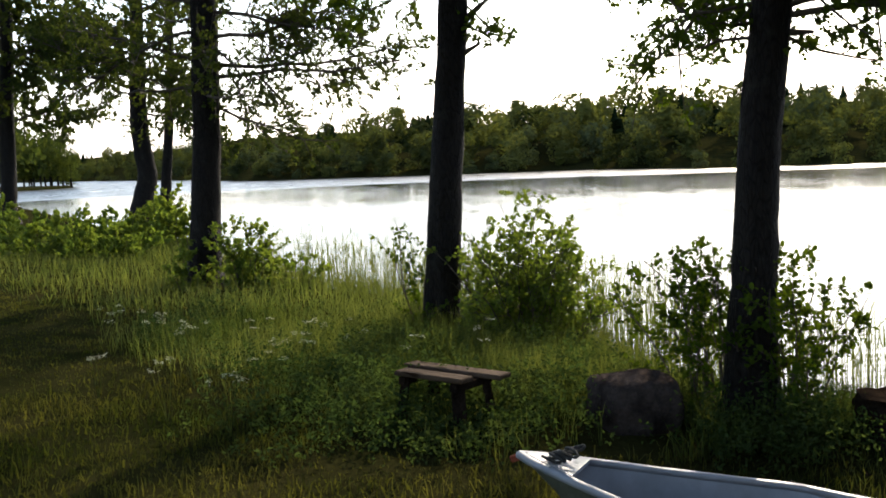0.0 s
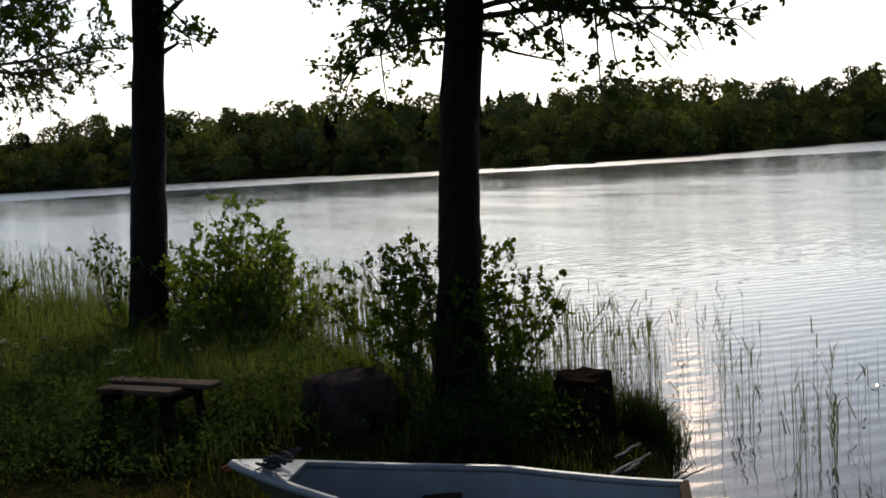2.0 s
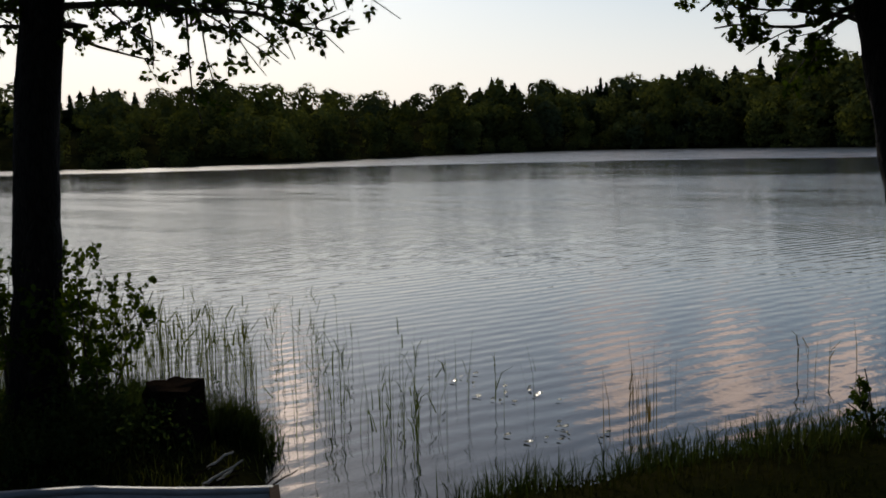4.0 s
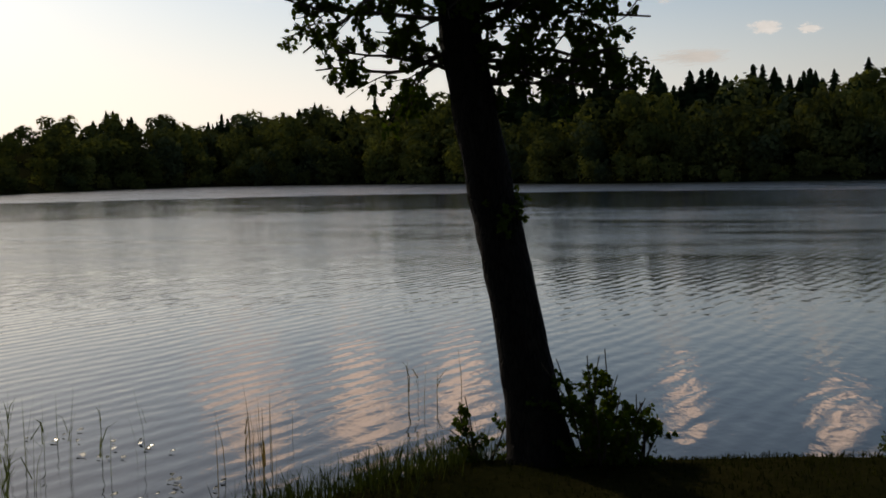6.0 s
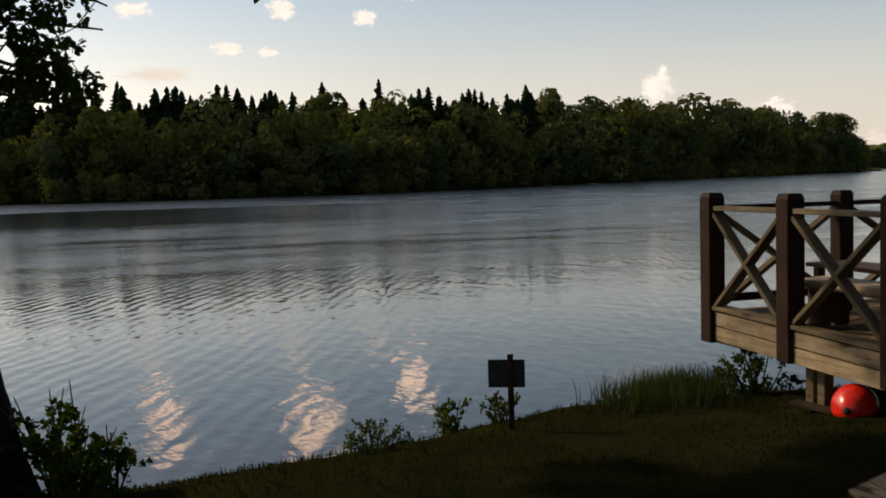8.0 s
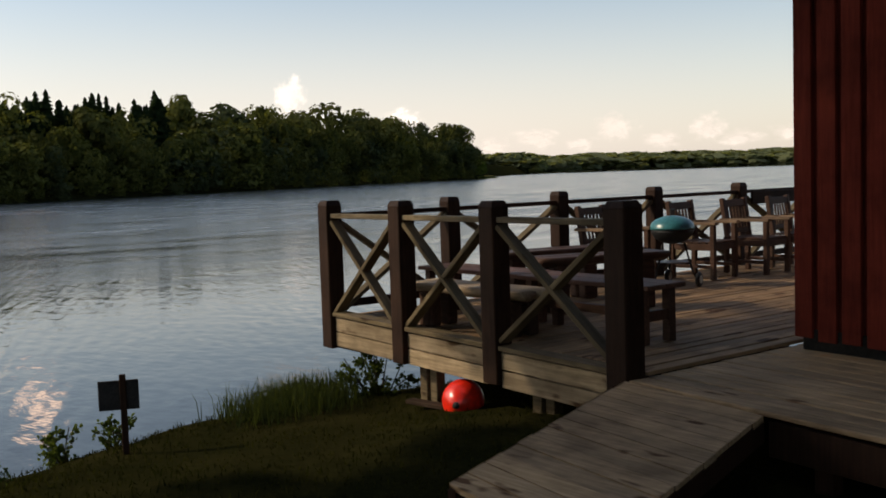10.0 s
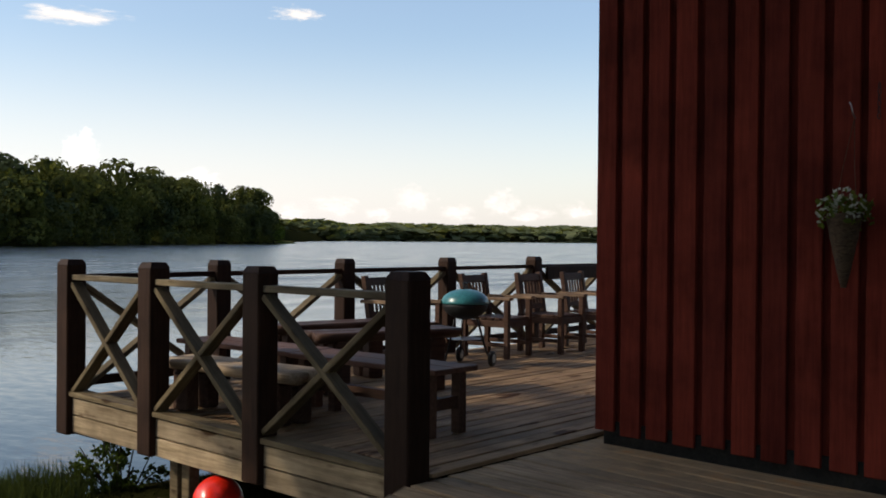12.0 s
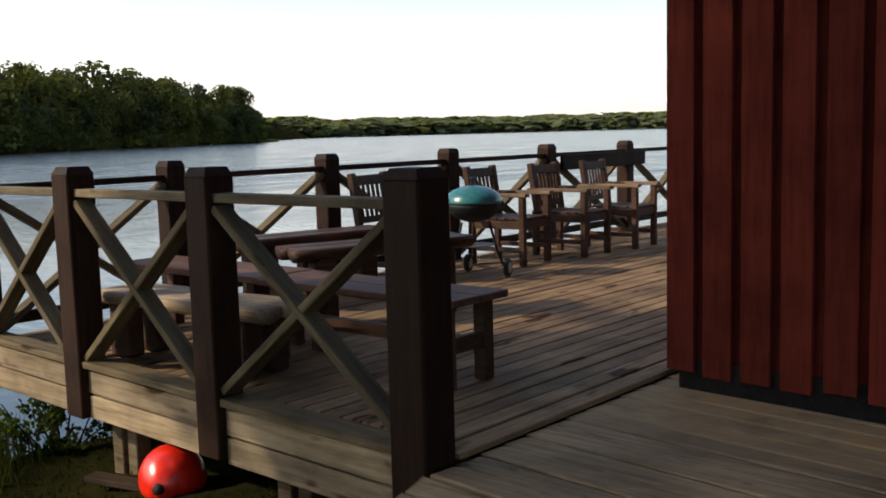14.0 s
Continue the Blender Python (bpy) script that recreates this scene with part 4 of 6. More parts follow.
rng = np.random.default_rng(41)
x, y = scatter(rng, 115000, 0.2, 12.5, -13.5, 1.4)
d = shore_distance(x, y)
keep = (d > 0.15) & ~((y > -0.1) & (x > 3.6)) & ~((y < -10.4) & (d < 3.6)) & (np.hypot(x - CX, y - CY) > 1.0) & (rng.random(len(x)) < 0.55 + 0.45 * clump(x, y))
keep &= ~((x > 9.2) & (y > -9))
x, y, d = x[keep], y[keep], d[keep]
ln = (0.03 + 0.035 * clump(x, y, 1.3)) * rng.uniform(0.6, 1.4, len(x))
ln *= np.where((y > -8) & (d < 0.35), 1.1, 1.0) * np.where(y < -6, 1.2 + 0.9 * clump(x, y, 2.6), 1.0)
x2, y2 = scatter(rng, 95000, 6.0, 16.0, -32.0, -9.0)
d2 = shore_distance(x2, y2)
k2 = (d2 > 2.3) & (rng.random(len(x2)) < 1.0 + 0.04 * (y2 + 14))
x2, y2 = x2[k2], y2[k2]
wide = np.concatenate([np.full(len(x), 0.0045), 0.004 + 0.0003 * np.maximum(-9 - y2, 0)])
ln = np.concatenate([ln, rng.uniform(0.018, 0.055, len(x2)) * (0.6 + 1.3 * clump(x2, y2, 1.7) * clump(x2, y2, 3.1))])
x, y = np.concatenate([x, x2]), np.concatenate([y, y2])
# split off the grass towards the boat, which takes the lighter, sunlit colour
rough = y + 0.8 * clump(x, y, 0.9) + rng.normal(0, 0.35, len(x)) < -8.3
lawn = np_mesh("lawn_grass", *blades(rng, x[~rough], y[~rough], land(x, y)[~rough] - 0.005, ln[~rough] * 0.8, wide[~rough], 1.3), M_LAWN)
tagged(lawn, "short mown green lawn grass", "grass", kind="stuff")
lit_lawn = np_mesh("rough_grass", *blades(rng, x[rough], y[rough], land(x, y)[rough] - 0.005, ln[rough], wide[rough], 1.3), M_LAWNLIT)
tagged(lit_lawn, "yellowish green lawn grass with dry blades by the boat, lightened for sun", "grass", kind="stuff")

x, y = scatter(rng, 90000, 2.4, 9.6, -16.0, -9.2)
d = shore_distance(x, y)
far_x, far_y = scatter(rng, 46000, 3.0, 16.0, -34.0, -14.0)
x, y = np.concatenate([x, far_x]), np.concatenate([y, far_y])
d = shore_distance(x, y)
uncut = np.interp(-y, (10.4, 11.5, 13.0, 15.0, 18.0, 26.0), (2.3, 3.4, 4.2, 4.7, 5.2, 5.6))
keep = (d > -0.1) & (d < (uncut + 0.5 * clump(x, y, 1.5) - 0.25) * rng.uniform(0.68, 1.05, len(x))) & (rng.random(len(x)) < 0.35 + 0.65 * clump(x, y, 0.8))
keep &= ~((np.abs(x - 5.5) < 1.1) & (y > -10.3)) & ~((np.abs(x - 6.0) < 0.3) & (np.abs(y + 11.0) < 0.25)) & ~((d > 1.6) & (y > -10.6)) & ~((np.hypot(x - 5.1, y + 10.85) < 0.42)) & ~((np.hypot(x - 4.1, y + 9.75) < 0.85) & (rng.random(len(x)) < 0.9))
x, y, d = x[keep], y[keep], d[keep]
ln = rng.uniform(0.16, 0.42, len(x)) * np.where(y < -13, 1.25, 0.9) * np.where(d > 2.5, 0.7, 1.0) * np.where((d < 0.9) & (y > -13.2) & (y < -9), 0.6, 1.0) * np.where(np.hypot(x - 4.0, y + 10.4) < 1.3, 0.8, 1.0)
tall = np_mesh("tall_grass", *blades(rng, x, y, land(x, y) - 0.01, ln, np.where(y < -16, 0.007, 0.0034), 0.75), M_TALL)
tagged(tall, "tall uncut green grass on the bank", "grass", kind="stuff")

# tufts at the water's edge
xs, ys = [], []
for cx, cy, s, n in [(0.3, -0.5, 0.3, 1500), (0.05, -0.1, 0.25, 700), (0.5, -1.0, 0.2, 300), (3.17, -10.05, 0.14, 1500), (3.75, -10.4, 0.3, 500), (3.3, -10.9, 0.25, 900),
                     (4.6, -11.6, 0.4, 700), (1.6, -6.7, 0.35, 800), (2.2, -7.25, 0.3, 700), (1.15, -6.3, 0.25, 500), (3.1, -7.85, 0.3, 600)]:
    xs.append(rng.normal(cx, s, n)), ys.append(rng.normal(cy, s * 0.6, n))
x, y = np.concatenate(xs), np.concatenate(ys)
d = shore_distance(x, y)
x, y = x[d > -0.3], y[d > -0.3]
ln = rng.uniform(0.10, 0.32, len(x)) * np.where(y < -9, 1.15, 1.0)
tagged(np_mesh("sedge_tufts", *blades(rng, x, y, np.maximum(land(x, y), -0.05) - 0.01, ln, np.full(len(x), 0.004), 0.65), M_SEDGE), "arching sedge tufts along the water's edge", "sedge", kind="stuff")

M_HERB = foliage("herb_leaves", (0.02, 0.036, 0.014), (0.048, 0.066, 0.026), 2.0, 0.45, 0.95, (1.3, 1.35, 0.7))
# leafy herbs under the bench and along the bank
x, y = scatter(rng, 7000, 4.4, 9.6, -16.5, -10.6)
d = shore_distance(x, y)
keep = (d > 0.7) & (d < np.interp(-y, (10.4, 11.5, 13.0, 15.0, 18.0), (2.3, 3.4, 4.1, 4.6, 5.0))) & (rng.random(len(x)) < clump(x + 3, y, 0.7)) & (np.hypot(x - 5.1, y + 10.85) > 0.42)
xb, yb = rng.normal(6.5, 0.6, 700), rng.normal(-11.5, 0.45, 700)
xc, yc = rng.normal(4.15, 0.4, 420), rng.normal(-10.35, 0.2, 420)
x, y = np.concatenate([x[keep], xb, xc]), np.concatenate([y[keep], yb, yc])
tall_stem = rng.uniform(0.1, 0.5, len(x)) * (0.3 + 0.7 * clump(x, y, 1.1))
tilt = rng.normal(0, 0.25, (len(x), 2)) * tall_stem[:, None]
along = np.sqrt(np.tile(np.linspace(0.15, 1.0, 12), len(x)))
w = np.stack([x, y, land(x, y)], -1)
w = np.repeat(w, 12, 0) + np.concatenate([np.repeat(tilt, 12, 0), np.repeat(tall_stem, 12)[:, None]], 1) * along[:, None] + rng.normal(0, 0.025, (len(w) * 12, 3))
tagged(np_mesh("ground_elder", *leaves(rng, w, rng.normal(size=w.shape) * [1, 1, 0.45], np.full(len(w), 0.036), 0.9, 0.45), M_HERB), "low leafy green herbs on the bank", "herbs", kind="stuff")


def parsley(x, y, h, seed):
    rng = np.random.default_rng(seed)
    z = float(land(x, y))
    root = thing("cow_parsley", "cow parsley with lacy white flower heads in the grass", "wildflower", Matrix(), "cow parsley in the grass")
    stems, heads = Pile(), Pile()
    for k in range(3):
        line = wander(rng, (x, y, z), (rng.normal(0, 0.22), rng.normal(0, 0.22), 1), h * rng.uniform(0.75, 1.05), 6, 0.05, 0)
        stems.add(*tube(line, np.linspace(0.004, 0.002, 6), 4))
        for q in range(7):
            way = unit(np.array([rng.normal(0, 0.6), rng.normal(0, 0.6), 1.0]))
            end = line[-1] + way * 0.05 * rng.uniform(0.7, 1.2)
            stems.add(*tube(np.array([line[-1], (line[-1] + end) / 2 + [0, 0, 0.004], end]), np.array([0.0014, 0.0012, 0.001]), 3))
            p = end + rng.normal(0, 0.008, (6, 3)) * [1, 1, 0.35]
            heads.add(*card(rng, p, np.tile([0, 0, 1.0], (6, 1)), 0.0045))
    stems.mesh("stalks", M_TALL, root)
    tagged(heads.mesh("flower_heads", M_PETAL, root), "lacy white flower heads", kind="stuff")


M_PETAL = foliage("white_petals", (0.32, 0.34, 0.26), (0.5, 0.5, 0.43), 8.0, 0.35, 0.8, (1, 1, 0.95))
for k, (x, y) in enumerate([(8.5, -15.5), (8.35, -15.1), (8.05, -14.5), (7.9, -14.3), (7.7, -14.0), (7.3, -13.7), (7.0, -13.3), (6.8, -13.5), (7.5, -11.9), (8.1, -12.0), (7.7, -11.5), (7.0, -12.3),
                            (7.3, -12.6), (6.5, -12.9), (8.6, -13.2), (7.9, -13.0), (6.2, -12.6), (5.7, -12.2)]):
    parsley(x + 0.05 * math.sin(k * 7), y + 0.05 * math.cos(k * 5), 0.42 + 0.1 * math.sin(k * 3.1), 100 + k)


def reeds(seed, spots, lo, hi, width, name, label, mat, leafy=0.5):
    """Upright stems out of the water, some with narrow leaves."""
    rng = np.random.default_rng(seed)
    xs, ys = [], []
    for cx, cy, sx_, sy_, n in spots:
        xs.append(rng.normal(cx, sx_, n)), ys.append(rng.normal(cy, sy_, n))
    x, y = np.concatenate(xs), np.concatenate(ys)
    k = shore_distance(x, y) < 0.05
    x, y = x[k], y[k]
    z = np.full(len(x), -0.25)
    L = rng.uniform(lo, hi, len(x)) + 0.25
    v, f = blades(rng, x, y, z, L, np.full(len(x), width), 0.1)
    pile = Pile()
    pile.add(v, f)
    m = rng.random(len(x)) < leafy
    x2, y2, L2 = np.repeat(x[m], 2), np.repeat(y[m], 2), np.repeat(L[m], 2)
    v, f = blades(rng, x2, y2, -0.25 + L2 * rng.uniform(0.45, 0.9, len(L2)), rng.uniform(0.12, 0.25, len(L2)), np.full(len(L2), width * 1.6), 1.1)
    pile.add(v, f)
    return tagged(pile.mesh(name, mat), label, "reeds", kind="stuff")


reeds(51, [(2.4, -13.6, 0.5, 0.7, 260), (2.6, -15.2, 0.5, 1.0, 300), (2.4, -17.5, 0.6, 1.3, 360), (2.9, -20.0, 0.7, 1.5, 420), (3.6, -23.0, 0.7, 1.8, 380), (4.5, -27.0, 0.8, 2.5, 260), (1.9, -12.6, 0.5, 0.5, 110)],
      0.45, 0.95, 0.0055, "reed_bed", "thin green reeds standing in the shallow water", M_REED)
reeds(52, [(1.1, -12.2, 0.55, 0.5, 70), (1.8, -11.7, 0.4, 0.4, 60), (0.4, -12.6, 0.6, 0.5, 40), (1.9, -10.6, 0.25, 0.5, 28), (2.2, -9.7, 0.3, 0.4, 30), (1.5, -9.5, 0.4, 0.4, 22), (2.7, -9.1, 0.25, 0.25, 16), (1.1, -10.1, 0.3, 0.4, 12)],
      0.35, 0.72, 0.003, "sparse_reeds", "sparse reeds with narrow leaves in open water", M_REED, 0.45)
reeds(53, [(1.0, -7.95, 0.25, 0.14, 12), (0.45, -8.05, 0.12, 0.12, 9), (-1.2, -7.05, 0.3, 0.12, 7), (1.6, -7.6, 0.15, 0.12, 6)], 0.35, 0.62, 0.004, "dry_reeds", "brown dry reed stalks in open water", M_DRYREED, 0.25)

# woods along the near shore, far off
pile, stems = Pile(), Pile()
rng = np.random.default_rng(61)
fine_crowns = [broadleaf(rng, 1400, 0.018, 0.2) for _ in range(4)]
for k in range(95):
    y = -rng.uniform(66, 190) if k < 50 else -rng.uniform(206, 222)
    x = np.interp(-y, [60, 100, 150, 190], [10.5, 17, 25, 25]) + 2 + abs(rng.normal(0, 8)) if k < 50 else 15.5 + 0.55 * (k - 50) + rng.uniform(-0.5, 0.5)
    h = rng.uniform(8, 14) if k < 50 else rng.uniform(7, 12) * min(1, 0.7 + 0.05 * (k - 50))
    plant(pile, fine_crowns[rng.integers(4)], x, y, h, h * 0.8)
    g = float(land(x, y))
    stems.add(*tube(np.array([[x, y, g - 0.2], [x + rng.normal(0, 0.1), y, g + h * 0.3], [x + rng.normal(0, 0.2), y, g + h * 0.62]]), np.array([0.2, 0.15, 0.07]), 6))
tagged(pile.mesh("shore_woods", M_LEAFLIT), "green woods along the near shore", "woods", kind="stuff")
tagged(stems.mesh("shore_trunks", M_BARK, smooth=True), "dark trunks of the woods along the near shore", "woods", kind="stuff")


# ---- clouds ----
def cloud_mat(name, colour, glow, thin=0.0, thick=0.42):
    """Soft ragged vapour that thins out towards its rim."""
    m, nt, b = base_mat(name)
    nt.nodes.remove(b)
    tc = nt.nodes.new("ShaderNodeTexCoord").outputs["Object"]
    oi = nt.nodes.new("ShaderNodeObjectInfo")
    shift = nt.nodes.new("ShaderNodeVectorMath")
    shift.operation = "MULTIPLY_ADD"
    shift.inputs[1].default_value = (1, 1, 1)
    cmb = nt.nodes.new("ShaderNodeCombineXYZ")
    far = nt.nodes.new("ShaderNodeMath")
    far.operation = "MULTIPLY"
    far.inputs[1].default_value = 50
    nt.links.new(oi.outputs["Random"], far.inputs[0])
    nt.links.new(far.outputs[0], cmb.inputs[1])
    nt.links.new(tc, shift.inputs[0])
    nt.links.new(cmb.outputs[0], shift.inputs[2])
    n = noise_node(nt, 1.9, 7, shift.outputs[0], 0.62)
    reach = nt.nodes.new("ShaderNodeVectorMath")
    reach.operation = "LENGTH"
    nt.links.new(tc, reach.inputs[0])
    fall = nt.nodes.new("ShaderNodeMath")
    fall.operation = "MULTIPLY_ADD"
    fall.inputs[1].default_value = -0.62
    nt.links.new(reach.outputs["Value"], fall.inputs[0])
    nt.links.new(n.outputs[0], fall.inputs[2])
    dens = nt.nodes.new("ShaderNodeMapRange")
    dens.interpolation_type = "SMOOTHSTEP"
    for k, v in ((1, thin), (2, thick), (3, 0.0), (4, 0.92)):
        dens.inputs[k].default_value = v
    nt.links.new(fall.outputs[0], dens.inputs[0])
    e = nt.nodes.new("ShaderNodeEmission")
    body = ramp_node(nt, n.outputs[0], [(0.3, tuple(c * 0.86 for c in colour)), (0.65, colour)])
    nt.links.new(body.outputs[0], e.inputs[0])
    e.inputs[1].default_value = glow
    tr = nt.nodes.new("ShaderNodeBsdfTransparent")
    mx = nt.nodes.new("ShaderNodeMixShader")
    nt.links.new(dens.outputs[0], mx.inputs[0])
    nt.links.new(tr.outputs[0], mx.inputs[1])
    nt.links.new(e.outputs[0], mx.inputs[2])
    nt.links.new(mx.outputs[0], nt.nodes["Material Output"].inputs[0])
    return m


M_CLOUD = cloud_mat("sunlit_vapour", (1.0, 0.97, 0.94), 1.25, 0.04, 0.28)
M_BANK = cloud_mat("hazy_vapour", (1.0, 0.95, 0.9), 1.0, 0.03, 0.4)
M_GLARECLOUD = cloud_mat("unseen_glare_vapour", (1.0, 0.8, 0.66), 6.5)
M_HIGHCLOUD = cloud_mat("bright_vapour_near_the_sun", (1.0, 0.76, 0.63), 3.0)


def cloud(az, el, wide, tall, mat):
    """A bank of vapour on the backdrop of the sky; width and height in degrees."""
    D = 3900.0
    k = D * math.tan(radians(1)) * 0.85
    bm = bmesh.new()
    bmesh.ops.create_grid(bm, x_segments=8, y_segments=8, size=1.0)
    for v in bm.verts:
        v.co.z = -0.12 * v.co.x ** 2
    ob = part("backdrop_cloud", bm, mat, smooth=True)
    ob.matrix_basis = Matrix.Translation((CX + D * math.cos(radians(az)), CY + D * math.sin(radians(az)), 2.2 + D * math.tan(radians(el)))) @ Matrix.Rotation(radians(az + 90), 4, "Z") @ Matrix.Rotation(radians(90), 4, "X") @ Matrix.Diagonal((wide * k, tall * k, k, 1))
    return tagged(ob, "soft white cumulus cloud in the sky", "cloud", kind="structure")


for az, el, w, t in [(179.7, 9.4, 1.8, 0.8), (171.8, 9.5, 1.4, 1.1), (167.2, 9.0, 1.2, 1.0), (174.8, 7.4, 1.5, 0.7), (172.6, 7.2, 1.1, 0.45), (151.0, 4.5, 1.7, 2.0), (144.7, 3.3, 1.7, 0.9)]:
    cloud(az, el, w, t, M_CLOUD)
for az, el, w, t in [
        (137.3, 1.9, 2.2, 1.1), (133.0, 2.3, 1.9, 1.6), (134.9, 1.5, 1.5, 0.7), (130.4, 1.6, 1.9, 0.9), (139.6, 1.5, 1.8, 0.8), (127.9, 2.1, 1.8, 1.4), (126.2, 1.5, 2.2, 0.8), (123.6, 1.7, 1.6, 0.9),
        (121.2, 1.6, 2.0, 1.0), (118.4, 1.6, 1.8, 0.8), (115.6, 1.8, 2.4, 1.0), (151.6, 11.6, 4.5, 0.9), (139.5, 12.4, 2.2, 0.8), (178.6, 6.0, 4.0, 0.8)]:
    cloud(az, el, w, t, M_BANK)
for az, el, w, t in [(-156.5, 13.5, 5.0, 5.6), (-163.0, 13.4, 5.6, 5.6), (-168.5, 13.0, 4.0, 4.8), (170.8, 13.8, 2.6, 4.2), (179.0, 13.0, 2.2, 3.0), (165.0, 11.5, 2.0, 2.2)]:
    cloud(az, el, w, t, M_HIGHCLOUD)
# unseen bank added to glow, for the bright column mirrored on the water
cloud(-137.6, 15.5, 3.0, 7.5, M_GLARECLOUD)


# ---- things on the shore ----
M_STONE = plain("mossy_granite", (0.014, 0.0105, 0.0095), (0.06, 0.047, 0.041), 5, 1.0, 0.7, 0.02, fine=9)
M_STUMP = plain("rotten_stump_wood", (0.009, 0.0065, 0.005), (0.026, 0.018, 0.013), 9, 1.0, 0.8, 0.02)
M_GEL = plain("grey_white_gelcoat", (0.14, 0.15, 0.175), (0.2, 0.213, 0.236), 1.6, 0.45, 0.05, 0.002, fine=3)
M_HULL = plain("dark_green_hull", (0.035, 0.04, 0.03), (0.07, 0.075, 0.055), 4, 0.5, 0.1, 0.003)
M_ROPE = plain("dark_rope", (0.02, 0.02, 0.018), (0.06, 0.055, 0.05), 60, 0.9, 0.6, 0.004)
M_OLDWOOD = wood("old_brown_planks", (0.028, 0.019, 0.013), (0.085, 0.06, 0.043), 0, 0.95, True, 0.5, "object", 0.05)
M_DARKWOOD = wood("dark_stained_furniture", (0.045, 0.026, 0.019), (0.105, 0.062, 0.046), 0, 0.5, False, 0.3, "object")
M_REDWOOD = wood("reddish_stained_table_wood", (0.08, 0.042, 0.03), (0.165, 0.09, 0.065), 0, 0.6, False, 0.3, "object")
M_LOG = wood("pale_worn_log", (0.22, 0.16, 0.10), (0.48, 0.38, 0.27), 0, 0.75, True, 0.5, "object")
# armrests paler than the chair: sunlight on their tops is put in the colour
M_ARM = wood("sunlit_pale_armrest", (0.12, 0.08, 0.052), (0.25, 0.18, 0.125), 0, 0.75, False, 0.3, "object")
M_BUOY = plain("red_plastic_buoy", (0.72, 0.02, 0.008), (0.8, 0.03, 0.012), 1.5, 0.28, 0.08, 0.003, fine=14)
M_BLACK = plain("black_rubber", (0.012, 0.012, 0.012), (0.03, 0.03, 0.03), 20, 0.6)
M_ENAMEL = plain("teal_enamel", (0.018, 0.12, 0.13), (0.03, 0.165, 0.175), 4, 0.3, 0.03, 0.001)
M_BOWL = plain("black_enamel", (0.010, 0.011, 0.012), (0.02, 0.022, 0.023), 6, 0.6)
M_STEEL = plain("worn_steel", (0.28, 0.28, 0.28), (0.45, 0.45, 0.45), 20, 0.4, 0.2, 0.002, 1.0)
M_SIGN = plain("dark_weathered_board", (0.018, 0.017, 0.017), (0.045, 0.042, 0.04), 8, 0.8)
M_WICKER = plain("brown_wicker", (0.045, 0.028, 0.016), (0.14, 0.095, 0.055), 45, 0.9, 0.9, 0.008, stretch=(1, 1, 2.5))


def boulder(x, y, r, top, seed, mat, name, label, cat, squash=1.0):
    bm = bmesh.new()
    bmesh.ops.create_icosphere(bm, subdivisions=4, radius=1.0)
    z0 = float(land(x, y)) - 0.08
    s = Vector((seed * 3.1, seed * 1.7, 0))
    for v in bm.verts:
        q = v.co.copy()
        flat = max(abs(q.x), abs(q.y), abs(q.z) * 1.05)
        q = q.lerp(q / flat * 0.86, 0.55)
        q *= 1 + 0.09 * noise.noise(q * 1.5 + s) + 0.045 * noise.noise(q * 4 + s)
        v.co = Vector((x + q.x * r, y + q.y * r * squash, z0 + (q.z + 0.9) / 1.8 * (top - z0)))
    return tagged(part(name, bm, mat, smooth=True), label, cat)


boulder(5.06, -10.97, 0.33, 0.77, 3, M_STONE, "boulder", "dark squat boulder with a flat lichen-grey top", "boulder", 0.85)


def stump(x, y, r, top, seed):
    rng = np.random.default_rng(seed)
    z0 = float(land(x, y)) - 0.1
    zs = np.linspace(z0, top, 9)
    path = np.stack([np.full(9, x), np.full(9, y), zs], -1)
    v, f = tube(path, r * (1 + 0.6 * np.exp(-(zs - z0) / 0.15)), 16)
    v = v + rng.normal(0, 0.012, v.shape)
    n = len(v)
    v = np.concatenate([v, [[x, y, top - 0.03]]])
    cap = np.array([[n - 16 + i, n - 16 + (i + 1) % 16, n, n] for i in range(16)])
    me = bpy.data.meshes.new("tree_stump")
    me.from_pydata(v.tolist(), [], f.tolist() + [c[:3].tolist() for c in cap])
    me.materials.append(M_STUMP)
    return tagged(new("tree_stump", me), "dark rotten tree stump in grass at the water", "stump")


stump(3.56, -10.25, 0.19, 0.6, 4)


def stick(a, b, r, seed, mat, label):
    rng = np.random.default_rng(seed)
    line = np.linspace(a, b, 7) + rng.normal(0, 0.004, (7, 3))
    v, f = tube(line, np.linspace(r, r * 0.5, 7), 7)
    return tagged(np_mesh("stick", v, f, mat, None, True), label, "stick", "sticks by the water")


M_DRIFT = plain("bleached_driftwood", (0.3, 0.27, 0.23), (0.55, 0.5, 0.44), 14, 0.85, 0.4, 0.004)
rng = np.random.default_rng(91)
for k in range(16):
    x, y = 3.95 + rng.normal(0, 0.22), -9.55 + rng.normal(0, 0.16)
    z = max(float(land(x, y)), 0.0) + 0.03
    a = rng.uniform(0, 3.14)
    ln = rng.uniform(0.12, 0.34)
    pale = k < 4
    stick((x, y, z), (x + ln * math.cos(a), y + ln * math.sin(a) * 0.6, z + rng.uniform(0.0, 0.12)), 0.011 if pale else 0.008, 900 + k, M_DRIFT if pale else M_STUMP,
          "bleached pale stick lying at the water's edge" if pale else "dark wet stick lying at the water's edge")


